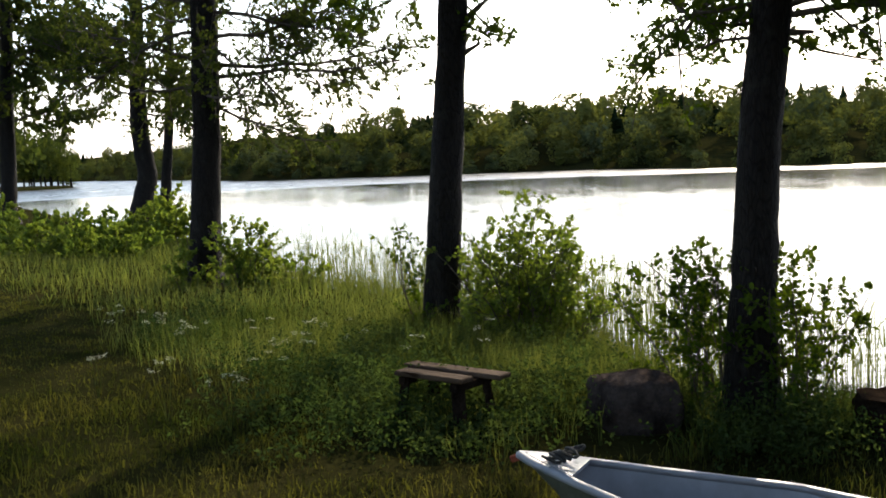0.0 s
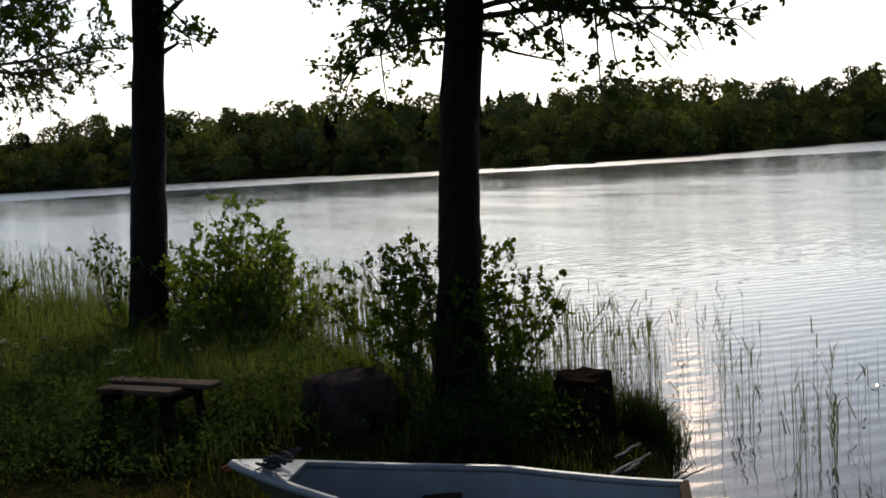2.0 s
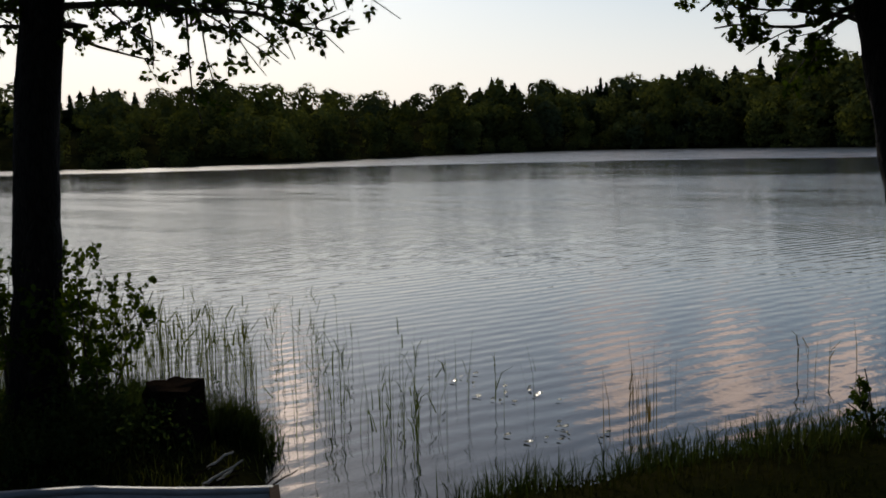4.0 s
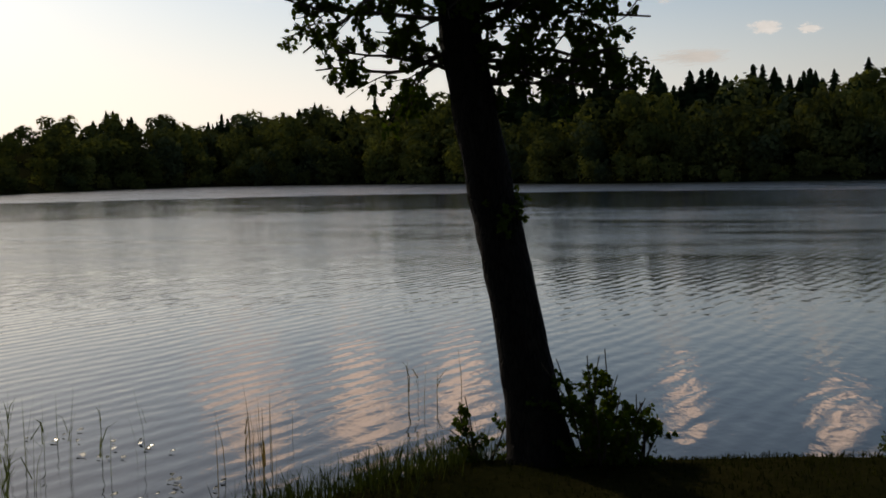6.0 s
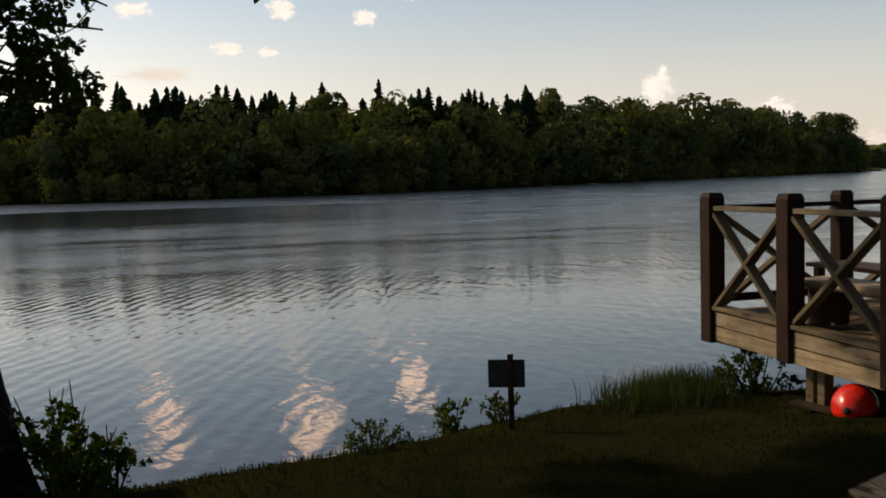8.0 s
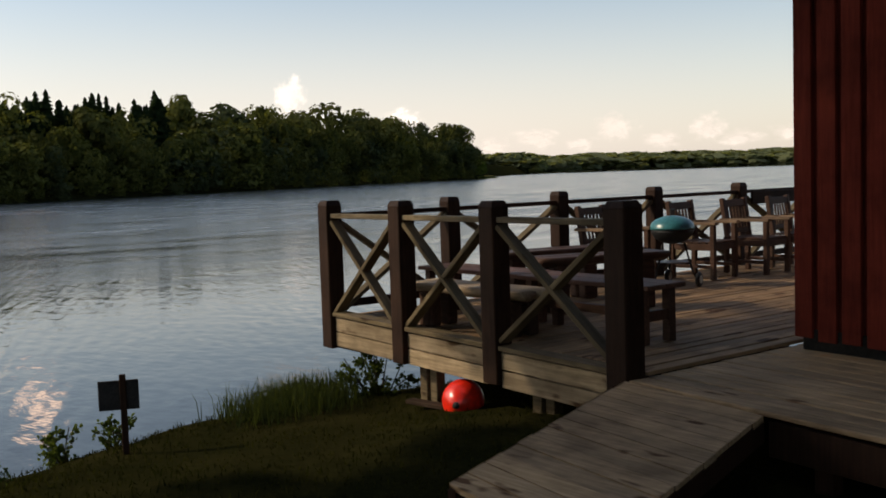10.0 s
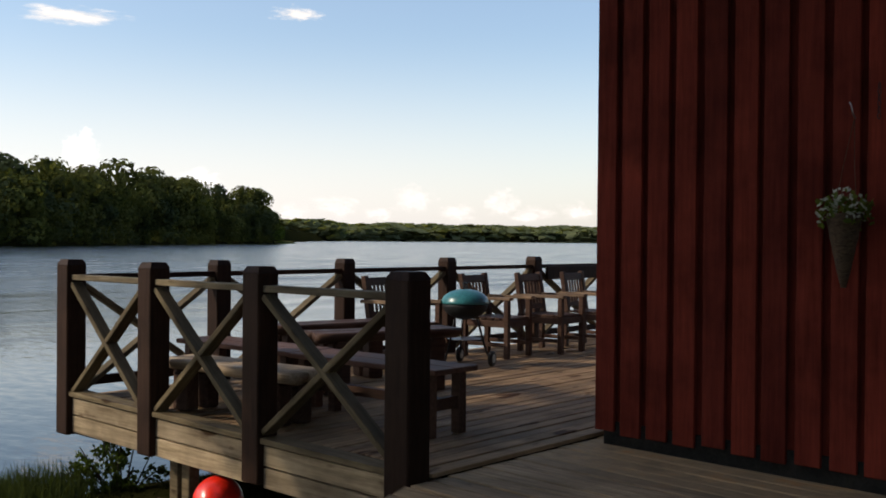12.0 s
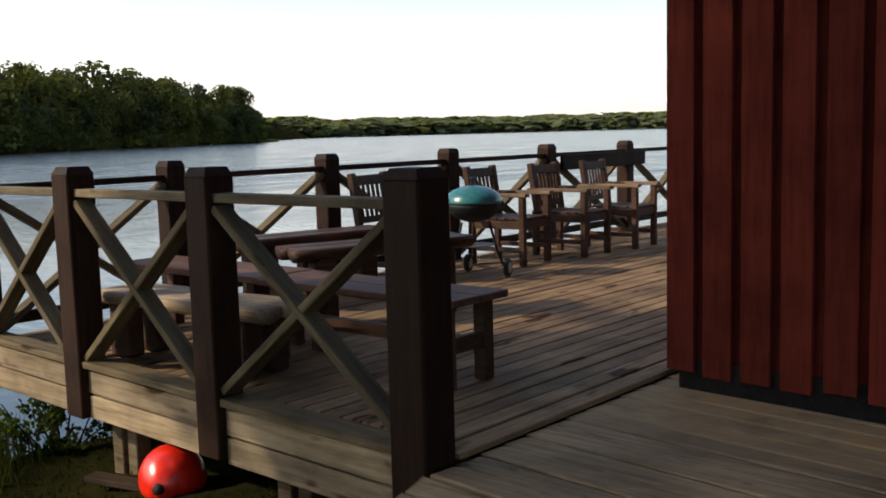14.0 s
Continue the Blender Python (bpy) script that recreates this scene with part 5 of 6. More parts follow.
# glossy leaves added where the water sparkles, tilted to give its glints
def floating_leaf(x, y, r, a):
    bm = bmesh.new()
    vs = [bm.verts.new((r * math.cos(t) * (1 + 0.06 * math.sin(5 * t)), r * 0.62 * math.sin(t), 0.004 * math.sin(2 * t))) for t in [0.35 + 5.6 * i / 13 for i in range(14)]]
    bm.faces.new(vs)
    bmesh.ops.solidify(bm, geom=bm.faces[:], thickness=0.002)
    ob = tagged(part("glint_leaf", bm, M_GLINTLEAF), "small glossy leaf tilted on the water to give a glint", "lily leaf", "floating leaves")
    curl = Matrix.Rotation(radians(13 + 6 * math.sin(a * 7)), 4, (math.cos(radians(59)), math.sin(radians(59)), 0))
    ob.matrix_basis = Matrix.Translation((x, y, 0.018)) @ curl @ Matrix.Rotation(a, 4, "Z")


M_GLINTLEAF = plain("glossy_floating_leaf", (0.05, 0.07, 0.03), (0.10, 0.11, 0.05), 12, 0.3, 0.1, 0.002)
rng = np.random.default_rng(55)
for cx, cy in ((0.37, -9.93), (0.72, -9.31), (0.5, -9.03), (1.53, -8.44), (1.7, -8.18)):
    for k in range(6):
        floating_leaf(cx + rng.normal(0, 0.16), cy + rng.normal(0, 0.1), rng.uniform(0.02, 0.042), rng.uniform(0, 6.28))


def plank_bench():
    root = thing("garden_bench", "old two-plank wooden bench half sunk in tall grass", "bench", pose(6.235, -11.37, -0.045, 0, 0, -58))
    g = float(land(6.13, -11.27))
    for y, z, x0, x1 in ((-0.13, 0.865, -0.36, 0.5), (0.13, 0.875, -0.24, 0.36)):
        bm = bmesh.new()
        box(bm, (x0, y - 0.07, z - 0.035), (x1, y + 0.07, z), bevel=0.008)
        part("plank", bm, M_OLDWOOD, root)
    for x in (-0.17, 0.29):
        for y in (-0.15, 0.15):
            bm = bmesh.new()
            beam(bm, (x + (0.05 if x > 0 else -0.05), y * 1.25, g - 0.05), (x, y, 0.835), 0.085, 0.06)
            part("leg", bm, M_STUMP, root, "dark leg")
        bm = bmesh.new()
        box(bm, (x - 0.03, -0.2, 0.78), (x + 0.03, 0.2, 0.832), bevel=0.004)
        part("crosspiece", bm, M_STUMP, root)


plank_bench()


def boat():
    """A small open rowing boat, bow up on the grass and its stern at the water."""
    root = thing("rowing_boat", "small grey-white open rowing boat with a dark green hull pulled ashore", "boat")
    bow, stern = Vector((6.43, -9.70, 0.715)), Vector((4.84, -8.13, 0.47))
    ax = (stern - bow)
    ax.z = 0
    L = ax.length
    ax.normalize()
    left = Vector((-ax.y, ax.x, 0))
    n, m = 22, 8

    def half(s):
        return 0.5 * min(1.0, (s / 0.6) ** 0.8) * (1 - 0.16 * max(0, s - 0.55) / 0.45) + 0.012

    def rim(s):
        return bow.z + (stern.z - bow.z) * (1 - (1 - s) ** 1.6)

    def shell(inset, drop):
        rows = []
        for i in range(n):
            s = i / (n - 1)
            b, zr = max(half(s) - inset, 0.004), rim(s) - drop
            deep = (0.40 - inset * 0.9) * (0.55 + 0.45 * min(1, s / 0.25))
            c = bow + ax * (L * s + (inset if i == 0 else 0))
            for j in range(2 * m + 1):
                u = (j - m) / m
                w = math.copysign(min(1.0, abs(u) ** 0.62 * 1.0), u)
                h = 1 - abs(u) ** 2.6
                q = c + left * (b * w)
                rake = (1 - s) ** 6 * 0.28 * h
                rows.append((q.x + ax.x * rake, q.y + ax.y * rake, zr - deep * h))
        v = np.array(rows)
        i, j = np.meshgrid(np.arange(n - 1), np.arange(2 * m), indexing="ij")
        k = 2 * m + 1
        f = np.stack([i * k + j, i * k + j + 1, (i + 1) * k + j + 1, (i + 1) * k + j], -1).reshape(-1, 4)
        return v, f

    v, f = shell(0.0, 0.0)
    np_mesh("hull", v, f, M_HULL, root, True)
    v2, f2 = shell(0.035, 0.012)
    np_mesh("inside", v2, f2[:, ::-1], M_GEL, root, True)
    for sg, nm in ((1, "gunwale"), (-1, "gunwale")):
        pts = [bow + ax * (L * i / 30) + left * (sg * (half(i / 30) - 0.012)) + Vector((0, 0, rim(i / 30) - bow.z + 0.008)) for i in range(31)]
        bm = bmesh.new()
        rows = []
        for i, p in enumerate(pts):
            d = (pts[min(i + 1, 30)] - pts[max(i - 1, 0)]).normalized()
            o = d.cross(Vector((0, 0, 1)))
            rows.append([bm.verts.new(p + o * a + Vector((0, 0, c))) for a, c in ((-0.024, -0.018), (-0.024, 0.004), (-0.015, 0.012), (0.015, 0.012), (0.024, 0.004), (0.024, -0.018))])
        for r0, r1 in zip(rows, rows[1:]):
            for i in range(6):
                bm.faces.new((r0[i], r0[(i + 1) % 6], r1[(i + 1) % 6], r1[i]))
        bmesh.ops.recalc_face_normals(bm, faces=bm.faces)
        part(nm, bm, M_GEL, root, "pale gunwale", True)
    bm = bmesh.new()
    c = bow + ax * L
    hb = half(1.0)
    vs = [c + left * a + Vector((0, 0, stern.z - bow.z + b)) for a, b in ((-hb, 0.02), (hb, 0.02), (hb * 0.85, -0.25), (0, -0.36), (-hb * 0.85, -0.25))]
    f1 = [bm.verts.new(p - ax * 0.02) for p in vs]
    f2 = [bm.verts.new(p + ax * 0.03) for p in vs]
    bm.faces.new(f1), bm.faces.new(f2[::-1])
    for i in range(5):
        bm.faces.new((f1[i], f2[i], f2[(i + 1) % 5], f1[(i + 1) % 5]))
    bmesh.ops.recalc_face_normals(bm, faces=bm.faces)
    part("transom", bm, M_OLDWOOD, root, "dark wooden transom")
    for s, mt in ((0.45, M_OLDWOOD), (0.8, M_OLDWOOD)):
        bm = bmesh.new()
        p = bow + ax * (L * s)
        beam(bm, p + left * (half(s) - 0.05) + Vector((0, 0, rim(s) - bow.z - 0.13)), p - left * (half(s) - 0.05) + Vector((0, 0, rim(s) - bow.z - 0.13)), 0.2, 0.025)
        part("thwart", bm, mt, root, "weathered wooden seat board")
    # bow cover
    bm = bmesh.new()
    top = [bow + ax * (L * s) + left * (sg * (half(s) - 0.03)) + Vector((0, 0, rim(s) - bow.z + 0.002)) for sg, s in ((1, 0.02), (1, 0.08), (1, 0.15), (-1, 0.15), (-1, 0.08), (-1, 0.02))]
    bm.faces.new([bm.verts.new(p) for p in top])
    bmesh.ops.recalc_face_normals(bm, faces=bm.faces)
    bmesh.ops.solidify(bm, geom=bm.faces[:], thickness=0.02)
    part("foredeck", bm, M_GEL, root)
    rng = np.random.default_rng(8)
    pile = Pile()
    for k in range(4):
        t = np.linspace(0, 2 * np.pi, 30)
        c = bow + ax * (0.2 + 0.03 * k)
        ring = np.stack([c.x + left.x * 0.075 * np.cos(t) + ax.x * 0.05 * np.sin(t * 2 + k), c.y + left.y * 0.075 * np.cos(t) + ax.y * 0.05 * np.sin(t * 2 + k), np.full(30, bow.z + 0.012 + 0.012 * k) + 0.012 * np.sin(3 * t + k)], -1)
        pile.add(*tube(ring, np.full(30, 0.008), 6))
    s = np.linspace(0, 1, 12)
    p0 = bow + ax * 0.22 + left * (half(0.1))
    hang = np.stack([p0.x + left.x * (0.02 + 0.03 * s), p0.y + left.y * (0.02 + 0.03 * s), bow.z + 0.02 - 0.36 * s], -1)
    pile.add(*tube(hang, np.full(12, 0.012), 6))
    pile.mesh("mooring_rope", M_ROPE, root, True)
    bm = bmesh.new()
    beam(bm, bow - ax * 0.05 + Vector((0, 0, -0.03)), bow + ax * 0.03 + Vector((0, 0, 0.0)), 0.022, 0.035)
    part("stem_cap", bm, plain("red_brown_stem_cap", (0.16, 0.03, 0.015), (0.26, 0.06, 0.03), 20, 0.7), root, "red-brown bow tip")


boat()


def buoy():
    root = thing("mooring_buoy", "round glossy red plastic mooring buoy lying under the deck", "buoy", pose(1.925, 0.098, 0.50, 90, 0, 34))
    bm = bmesh.new()
    bmesh.ops.create_uvsphere(bm, u_segments=32, v_segments=20, radius=0.165)
    for v in bm.verts:
        if v.co.z > 0.13:
            v.co.z = 0.13 + (v.co.z - 0.13) * 1.4
    part("ball", bm, M_BUOY, root, smooth=True)
    bm = bmesh.new()
    bmesh.ops.create_cone(bm, cap_ends=True, segments=18, radius1=0.034, radius2=0.024, depth=0.05)
    bmesh.ops.transform(bm, matrix=Matrix.Translation((0, 0, 0.172)), verts=bm.verts)
    part("eye_fitting", bm, M_BLACK, root, "black rope eye", True)


buoy()


def sign():
    root = thing("low_sign", "small dark wooden sign board on a short post at the water", "sign", pose(0.98, -2.2, float(land(0.98, -2.2)), 0, 0, 66))
    bm = bmesh.new()
    box(bm, (-0.022, -0.03, -0.15), (0.022, 0.0, 0.57), bevel=0.004)
    part("post", bm, M_POST, root)
    bm = bmesh.new()
    box(bm, (-0.17, 0.002, 0.315), (0.105, 0.022, 0.525), bevel=0.004)
    part("board", bm, M_SIGN, root)


sign()
for k, (x, y) in enumerate([(1.62, 0.0)]):
    bm = bmesh.new()
    box(bm, (-0.2, -0.05, 0), (0.2, 0.05, 0.03), bevel=0.005)
    tagged(part("loose_plank", bm, M_OLDWOOD), "loose old plank lying in the grass by the deck", "plank", "loose planks").matrix_basis = pose(x, y, float(land(x, y)) + 0.03 + 0.03 * k, 0, 3, 20 + 25 * k)


# ---- furniture on the deck ----
def low_table(m, length, group):
    root = thing("low_bench_table", "long low reddish-brown stained wooden bench on the deck", "bench", m, group)
    bm = bmesh.new()
    box(bm, (0, 0, 0.395), (length, 0.2, 0.43), bevel=0.005)
    part("top_board", bm, M_REDWOOD, root)
    bm = bmesh.new()
    box(bm, (0, 0.208, 0.395), (length, 0.41, 0.43), bevel=0.005)
    part("top_board", bm, M_REDWOOD, root)
    for x in (0.07, length - 0.14):
        for y in (0.03, 0.31):
            bm = bmesh.new()
            box(bm, (x, y, 0), (x + 0.07, y + 0.07, 0.393), bevel=0.004)
            part("leg", bm, M_DARKWOOD, root)
        bm = bmesh.new()
        box(bm, (x + 0.015, 0.1, 0.16), (x + 0.055, 0.31, 0.235), bevel=0.003)
        part("end_stretcher", bm, M_DARKWOOD, root)
    bm = bmesh.new()
    box(bm, (0.14, 0.18, 0.165), (length - 0.14, 0.23, 0.23), bevel=0.003)
    part("stretcher", bm, M_DARKWOOD, root)


low_table(pose(1.93, 0.67, DZ - 0.01, 0, 0, 0), 1.36, "long benches on the deck")
low_table(pose(0.55, 0.70, DZ - 0.01, 0, 0, 0), 1.36, "long benches on the deck")


def half_log(length, r, seed):
    rng = np.random.default_rng(seed)
    n = 9
    x = np.linspace(0, length, n)
    path = np.stack([x, rng.normal(0, 0.006, n), rng.normal(0, 0.004, n)], -1)
    v, f = tube(path, np.full(n, r) * (1 + rng.normal(0, 0.03, n)), 14)
    v[:, 2] = np.minimum(v[:, 2], r * 0.35)
    me = bpy.data.meshes.new("seat")
    me.from_pydata(v.tolist(), [], f.tolist() + [list(range(14))[::-1], list(range(len(v) - 14, len(v)))])
    for p in me.polygons:
        p.use_smooth = True
    return me


def log_bench(m, length, wide, high, mat, seed, label, legmat):
    root = thing("log_bench", label, "bench", m, "log benches on the deck")
    for k in range(2):
        me = half_log(length, wide / 4, seed + k)
        me.materials.append(mat)
        ob = new("seat", me)
        ob.parent = root
        ob.matrix_basis = Matrix.Translation((0, wide * (0.25 + 0.5 * k), high)) @ Matrix.Diagonal((1, 1, 0.68, 1)) @ Matrix.Translation((0, 0, -wide / 4 * 0.35))
    for x in (0.12, length - 0.28):
        for y in (0.03, wide - 0.15):
            bm = bmesh.new()
            box(bm, (x, y, 0), (x + 0.15, y + 0.12, high - wide * 0.22), bevel=0.012)
            part("leg", bm, legmat, root, "thick dark leg")
        bm = bmesh.new()
        box(bm, (x + 0.02, 0.02, high - wide * 0.32), (x + 0.13, wide - 0.02, high - wide * 0.18), bevel=0.01)
        part("crosspiece", bm, legmat, root)


log_bench(pose(1.05, 0.22, DZ - 0.01, 0, 0, 3), 1.35, 0.36, 0.36, M_LOG, 400, "rustic pale worn half-log bench on thick legs", M_DARKWOOD)
log_bench(pose(0.86, 1.45, DZ - 0.01, 0, 0, 78), 1.2, 0.34, 0.5, M_DARKWOOD, 410, "dark rustic half-log bench on the deck", M_DARKWOOD)
log_bench(pose(1.62, 1.25, DZ - 0.01, 0, 0, 72), 1.25, 0.36, 0.5, M_DARKWOOD, 420, "dark rustic half-log seat beside a long bench", M_DARKWOOD)


def armchair():
    root = thing("garden_armchair", "dark wooden slatted garden armchair on the deck, arms coloured pale for sun", "chair", Matrix(), "garden armchairs on the deck")

    def p(name, mat, lo, hi, label="", m=None):
        bm = bmesh.new()
        box(bm, lo, hi, m, 0.005)
        return part(name, bm, mat, root, label)

    tilt = Matrix.Translation((0.05, 0, 0.40)) @ Matrix.Rotation(radians(-9), 4, "Y")
    for y in (0.0, 0.44):
        p("leg", M_DARKWOOD, (0.52, y, 0), (0.575, y + 0.055, 0.60))
        p("leg", M_DARKWOOD, (0.0, y, 0), (0.055, y + 0.055, 0.42))
        p("back_post", M_DARKWOOD, (-0.03, y, 0), (0.025, y + 0.055, 0.47), m=tilt)
        p("armrest", M_ARM, (-0.05, y - 0.012, 0.60), (0.60, y + 0.067, 0.632), "armrest coloured pale for its sunlit top")
        p("side_rail", M_DARKWOOD, (0.055, y + 0.01, 0.32), (0.52, y + 0.045, 0.39))
        p("side_stretcher", M_DARKWOOD, (0.055, y + 0.01, 0.12), (0.52, y + 0.04, 0.16))
    p("front_rail", M_DARKWOOD, (0.53, 0.055, 0.32), (0.565, 0.44, 0.39))
    p("top_rail", M_DARKWOOD, (-0.022, 0.055, 0.37), (0.018, 0.44, 0.45), m=tilt)
    p("lower_back_rail", M_DARKWOOD, (-0.018, 0.055, 0.06), (0.014, 0.44, 0.115), m=tilt)
    for k in range(6):
        y = 0.08 + 0.0625 * k
        p("back_slat", M_DARKWOOD, (-0.01, y, 0.11), (0.008, y + 0.03, 0.375), m=tilt)
    for k in range(6):
        x = 0.04 + 0.088 * k
        p("seat_slat", M_DARKWOOD, (x, 0.01, 0.395), (x + 0.076, 0.485, 0.417))
    return root


chair = armchair()
chair.matrix_basis = pose(0.45, 4.28, DZ - 0.01, 0, 0, 6)
for x, y, a in ((0.58, 5.08, 3), (0.66, 5.85, 5), (0.32, 2.98, 8)):
    copy_thing(chair, pose(x, y, DZ - 0.01, 0, 0, a))


def kettle_grill(x, y):
    root = thing("kettle_grill", "kettle barbecue with a teal enamel lid on wheeled legs", "barbecue", pose(x, y, DZ - 0.01, 0, 0, -70))

    def turned(name, prof, mat, label="", m=None):
        bm = bmesh.new()
        rings = []
        for r, z in prof:
            rings.append([bm.verts.new((r * math.cos(a), r * math.sin(a), z)) for a in [2 * math.pi * i / 36 for i in range(36)]])
        for r0, r1 in zip(rings, rings[1:]):
            for i in range(36):
                bm.faces.new((r0[i], r0[(i + 1) % 36], r1[(i + 1) % 36], r1[i]))
        bm.faces.new(rings[0][::-1]), bm.faces.new(rings[-1])
        if m:
            bmesh.ops.transform(bm, matrix=m, verts=bm.verts)
        bmesh.ops.recalc_face_normals(bm, faces=bm.faces)
        return part(name, bm, mat, root, label, True)

    R = 0.225
    turned("bowl", [(R * math.cos(a) if a > -1.5 else 0.02, 0.60 + 0.155 * math.sin(a)) for a in np.linspace(-1.5, 0, 9)], M_BOWL, "black enamel bowl")
    lid = turned("lid", [(R * 1.03, 0.602), (R * 1.03, 0.618)] + [(R * 1.02 * math.cos(a), 0.618 + 0.125 * math.sin(a)) for a in np.linspace(0.08, 1.5, 9)], M_ENAMEL, "teal enamel lid")
    bm = bmesh.new()
    box(bm, (-0.06, -0.014, 0.79), (0.06, 0.014, 0.812), bevel=0.004)
    box(bm, (-0.05, -0.006, 0.735), (-0.04, 0.006, 0.79))
    box(bm, (0.04, -0.006, 0.735), (0.05, 0.006, 0.79))
    part("lid_handle", bm, M_BLACK, lid)
    for k, a in enumerate((90, 210, 330)):
        c, s = math.cos(radians(a)), math.sin(radians(a))
        bm = bmesh.new()
        v, f = tube(np.array([[0.13 * c, 0.13 * s, 0.45], [0.2 * c, 0.2 * s, 0.2], [0.26 * c, 0.26 * s, 0.02 if k == 2 else 0.07]]), np.full(3, 0.011), 8)
        np_mesh("leg", v, f, M_BOWL, root, True)
        if k != 2:
            w = turned("wheel", [(0.03, -0.016), (0.068, -0.02), (0.076, -0.01), (0.076, 0.01), (0.068, 0.02), (0.03, 0.016)], M_BLACK, "black wheel with a pale hub",
                       Matrix.Translation((0.28 * c, 0.28 * s, 0.077)) @ Matrix.Rotation(radians(90), 4, "X"))
            bm = bmesh.new()
            bmesh.ops.create_cone(bm, cap_ends=True, segments=20, radius1=0.042, radius2=0.042, depth=0.046)
            bmesh.ops.transform(bm, matrix=Matrix.Translation((0.28 * c, 0.28 * s, 0.077)) @ Matrix.Rotation(radians(90), 4, "X"), verts=bm.verts)
            part("hub", bm, M_STEEL, w)
    turned("ash_tray", [(0.01, 0.24), (0.17, 0.255), (0.175, 0.262), (0.01, 0.25)], M_STEEL, "grey metal ash tray")
    bm = bmesh.new()
    box(bm, (-0.06, -0.36, 0.575), (0.06, -0.225, 0.6), bevel=0.006)
    part("side_handle", bm, M_BLACK, root)


kettle_grill(1.0, 3.68)
bm = bmesh.new()
box(bm, (0.155, 6.2, 1.74), (0.19, 7.95, 1.9), bevel=0.006)
part("wide_rail_board", bm, M_POST, railing, "wide dark board along the rail")


# ---- the hanging basket on the wall ----
def basket():
    root = thing("hanging_basket", "cone-shaped wicker wall basket with small pale flowers on the red wall", "flower basket")
    x, y = 5.50, 1.245
    bm = bmesh.new()
    n = 20
    rings = []
    for k in range(13):
        t = k / 12
        r = 0.012 + 0.078 * t ** 0.9 * (1 + 0.03 * math.sin(k * 2.5))
        rings.append([bm.verts.new((x + r * math.cos(6.283 * i / n), y + min(r * math.sin(6.283 * i / n), 0.075), 1.985 + 0.37 * t)) for i in range(n)])
    for r0, r1 in zip(rings, rings[1:]):
        for i in range(n):
            bm.faces.new((r0[i], r0[(i + 1) % n], r1[(i + 1) % n], r1[i]))
    bm.faces.new(rings[0][::-1]), bm.faces.new(rings[-1])
    part("cone", bm, M_WICKER, root, smooth=True)
    rng = np.random.default_rng(31)
    a = rng.uniform(0, 6.28, 260)
    r = 0.13 * np.sqrt(rng.random(260))
    w = np.stack([x + r * np.cos(a), y + np.minimum(r * np.sin(a), 0.08), 2.36 + rng.uniform(0, 0.125, 260) - r * 0.6], -1)
    np_mesh("leaves", *leaves(rng, w[:150], rng.normal(size=(150, 3)) + [0, 0, 0.6], np.full(150, 0.038)), M_BUSH, root)
    tagged(np_mesh("flowers", *card(rng, w[150:] + [0, -0.012, 0.02], unit(rng.normal(size=(110, 3)) * [1, 0.4, 1] + [0, -1, 0.5]), 0.011), M_PETAL, root), "small pale flowers", kind="stuff")
    for sx_ in (-0.05, 0.06):
        line = np.array([[x + sx_, y, 2.36], [x + sx_ * 0.5, y + 0.05, 2.6], [x + 0.01, y + 0.1, 2.84]])
        np_mesh("cord", *tube(line, np.full(3, 0.0022), 5), M_WICKER, root)
    hook = np.array([[x + 0.01, y + 0.11, 2.84], [x + 0.01, y + 0.075, 2.86], [x + 0.005, y + 0.07, 2.90], [x - 0.01, y + 0.09, 2.92]])
    np_mesh("hook", *tube(hook, np.full(4, 0.004), 6), M_STEEL, root, True)


basket()


def wall_chain(x, y):
    """Short links of a dark chain on the wall, one under the other."""
    root = thing("wall_chain", "short dark metal chain hanging on the red wall", "chain")
    for k in range(6):
        a = np.linspace(0, 2 * np.pi, 11)
        flat = np.cos(a) * 0.007
        ring = np.stack([x + (flat if k % 2 else flat * 0.3), np.full(11, y) + (0 if k % 2 else 1) * flat, 2.99 - 0.03 * k + np.sin(a) * 0.017], -1)
        np_mesh("link", *tube(ring, np.full(11, 0.0028), 5), M_BOWL, root, True)


wall_chain(5.64, 1.315)


# ---- boards of the floors and the walls ----
def board_mesh(name, lo, hi, mat, bevel=0.004):
    bm = bmesh.new()
    box(bm, lo, hi, bevel=bevel)
    me = bpy.data.meshes.new(name)
    bm.to_mesh(me)
    bm.free()
    me.materials.append(mat)
    return me


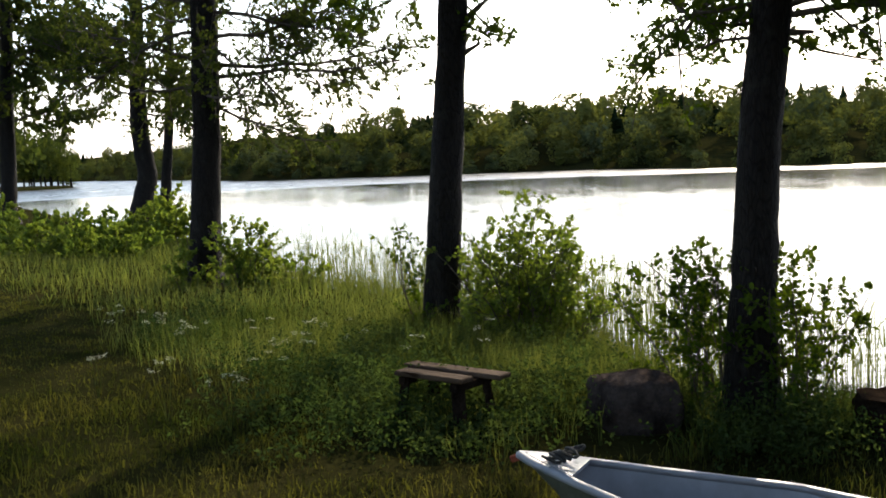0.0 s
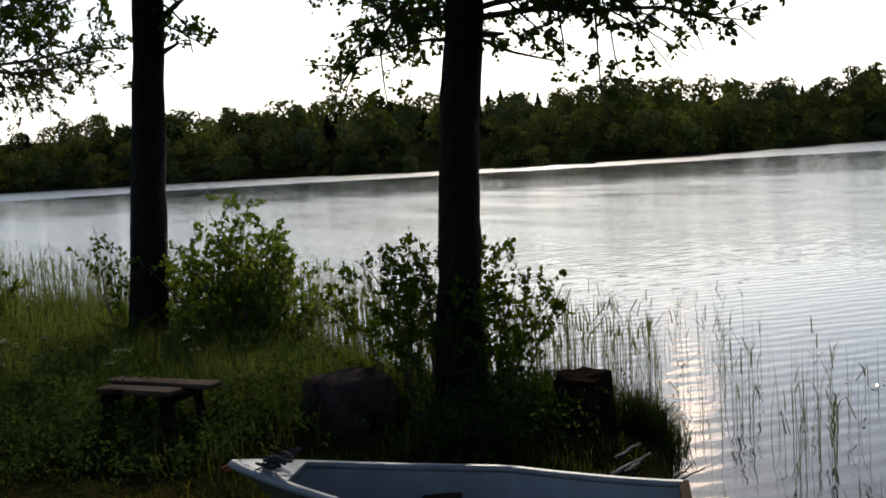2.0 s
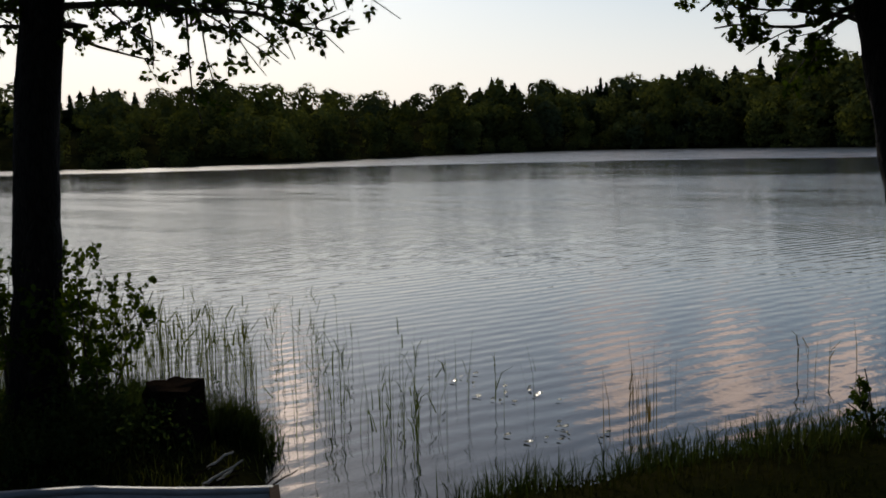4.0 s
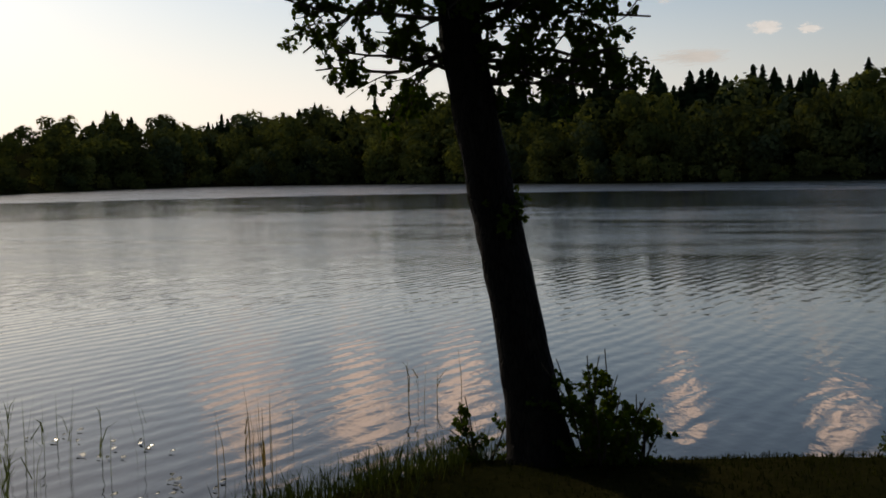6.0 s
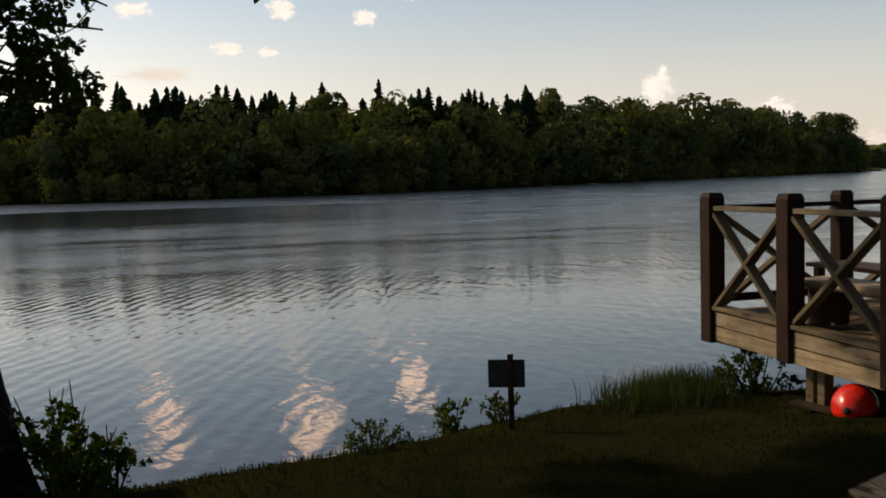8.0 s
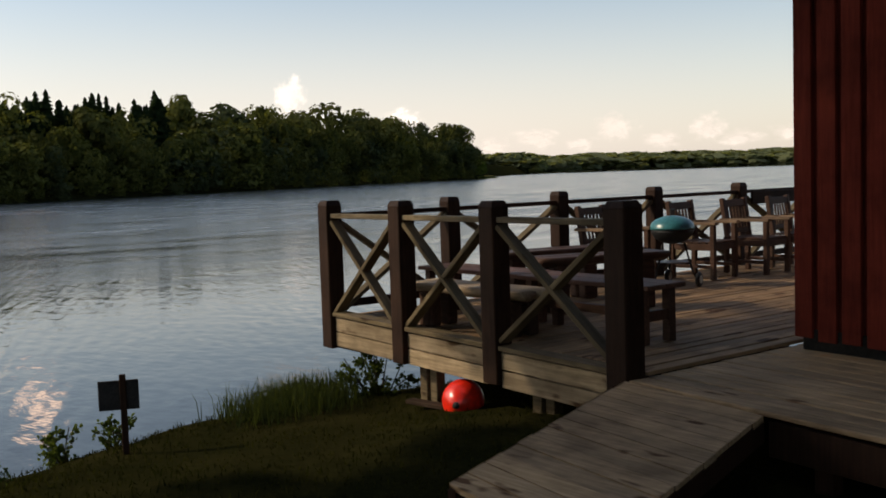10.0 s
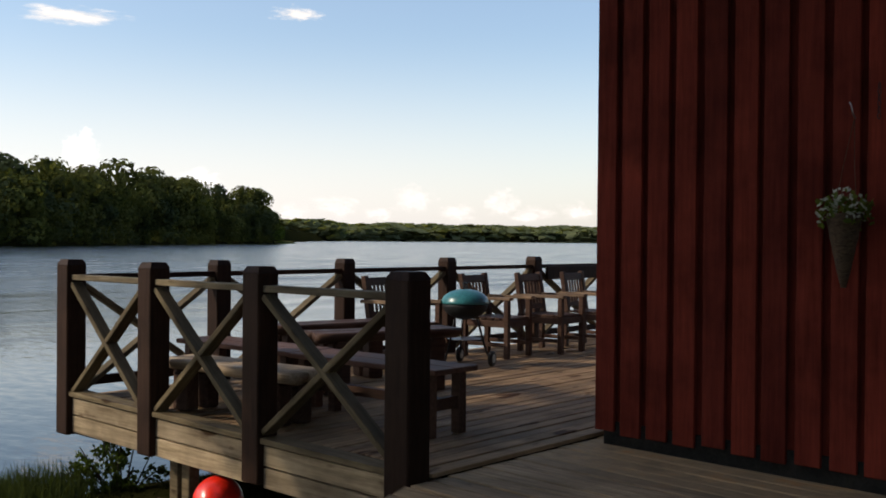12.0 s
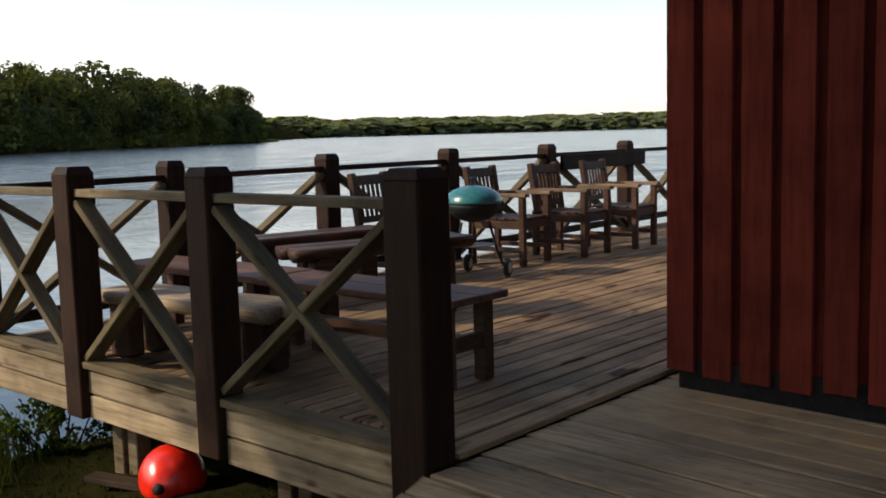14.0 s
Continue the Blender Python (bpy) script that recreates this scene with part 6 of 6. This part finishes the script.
rng = np.random.default_rng(77)
plank = board_mesh("plank", (-0.0545, 0, -0.028), (0.0545, 1, 0), M_DECK)
nx = 31
for k in range(nx):
    x = 0.11 + 0.1212 * k
    cuts = [0.16 if x < 3.56 else 0.085, *sorted(rng.uniform(2.0, 7.5, 1)), 9.25]
    for y0, y1 in zip(cuts, cuts[1:]):
        ob = new("plank", plank)
        ob.parent = deck
        ob.matrix_basis = Matrix.LocRotScale((x, y0 + 0.002, DZ - 0.018 + rng.uniform(-0.0025, 0.0025)), Euler((0, 0, rng.normal(0, 0.0008))), (rng.uniform(0.985, 1.01), y1 - y0 - 0.004, 1))
lplank = board_mesh("plank", (0, -0.066, -0.03), (1, 0.066, 0), M_LAND, 0.007)
for k in range(15):
    y = -0.035 + 0.146 * k
    ob = new("plank", lplank)
    ob.parent = landing
    ob.matrix_basis = Matrix.LocRotScale((3.812, y, 0.957 + rng.uniform(-0.003, 0.003)), Euler((0, 0, radians(-6) + rng.normal(0, 0.001))), (6.1, 1, 1))
n = 12
step = (RB - RA) / n
bm = bmesh.new()
box(bm, (0, 0.06, -0.03), (1, 0.94, 0), bevel=0.0)
for v in bm.verts:
    v.co = RW * v.co.x + step * v.co.y + Vector((0, 0, v.co.z))
bmesh.ops.bevel(bm, geom=bm.edges[:], offset=0.004, segments=1, affect="EDGES")
slant = bpy.data.meshes.new("plank")
bm.to_mesh(slant)
bm.free()
slant.materials.append(M_LAND)
for k in range(n):
    ob = new("plank", slant)
    ob.parent = ramp
    ob.matrix_basis = Matrix.Translation(RA + step * k + Vector((rng.uniform(-0.006, 0.006), 0, rng.uniform(-0.002, 0.003))))
cover = board_mesh("board", (-0.071, -0.008, 0), (0.071, 0.024, 4.1), M_RED, 0.003)
for k in range(42):
    ob = new("board", cover)
    ob.parent = house
    ob.matrix_basis = Matrix.Translation((0.06 + 0.187 * k + rng.normal(0, 0.004), 0.044, 1.035 + rng.uniform(-0.012, 0.012)))
for k in range(42):
    ob = new("board", cover)
    ob.parent = house
    ob.matrix_basis = pose(0.034, 0.12 + 0.187 * k, 1.04, 0, 0, -90)
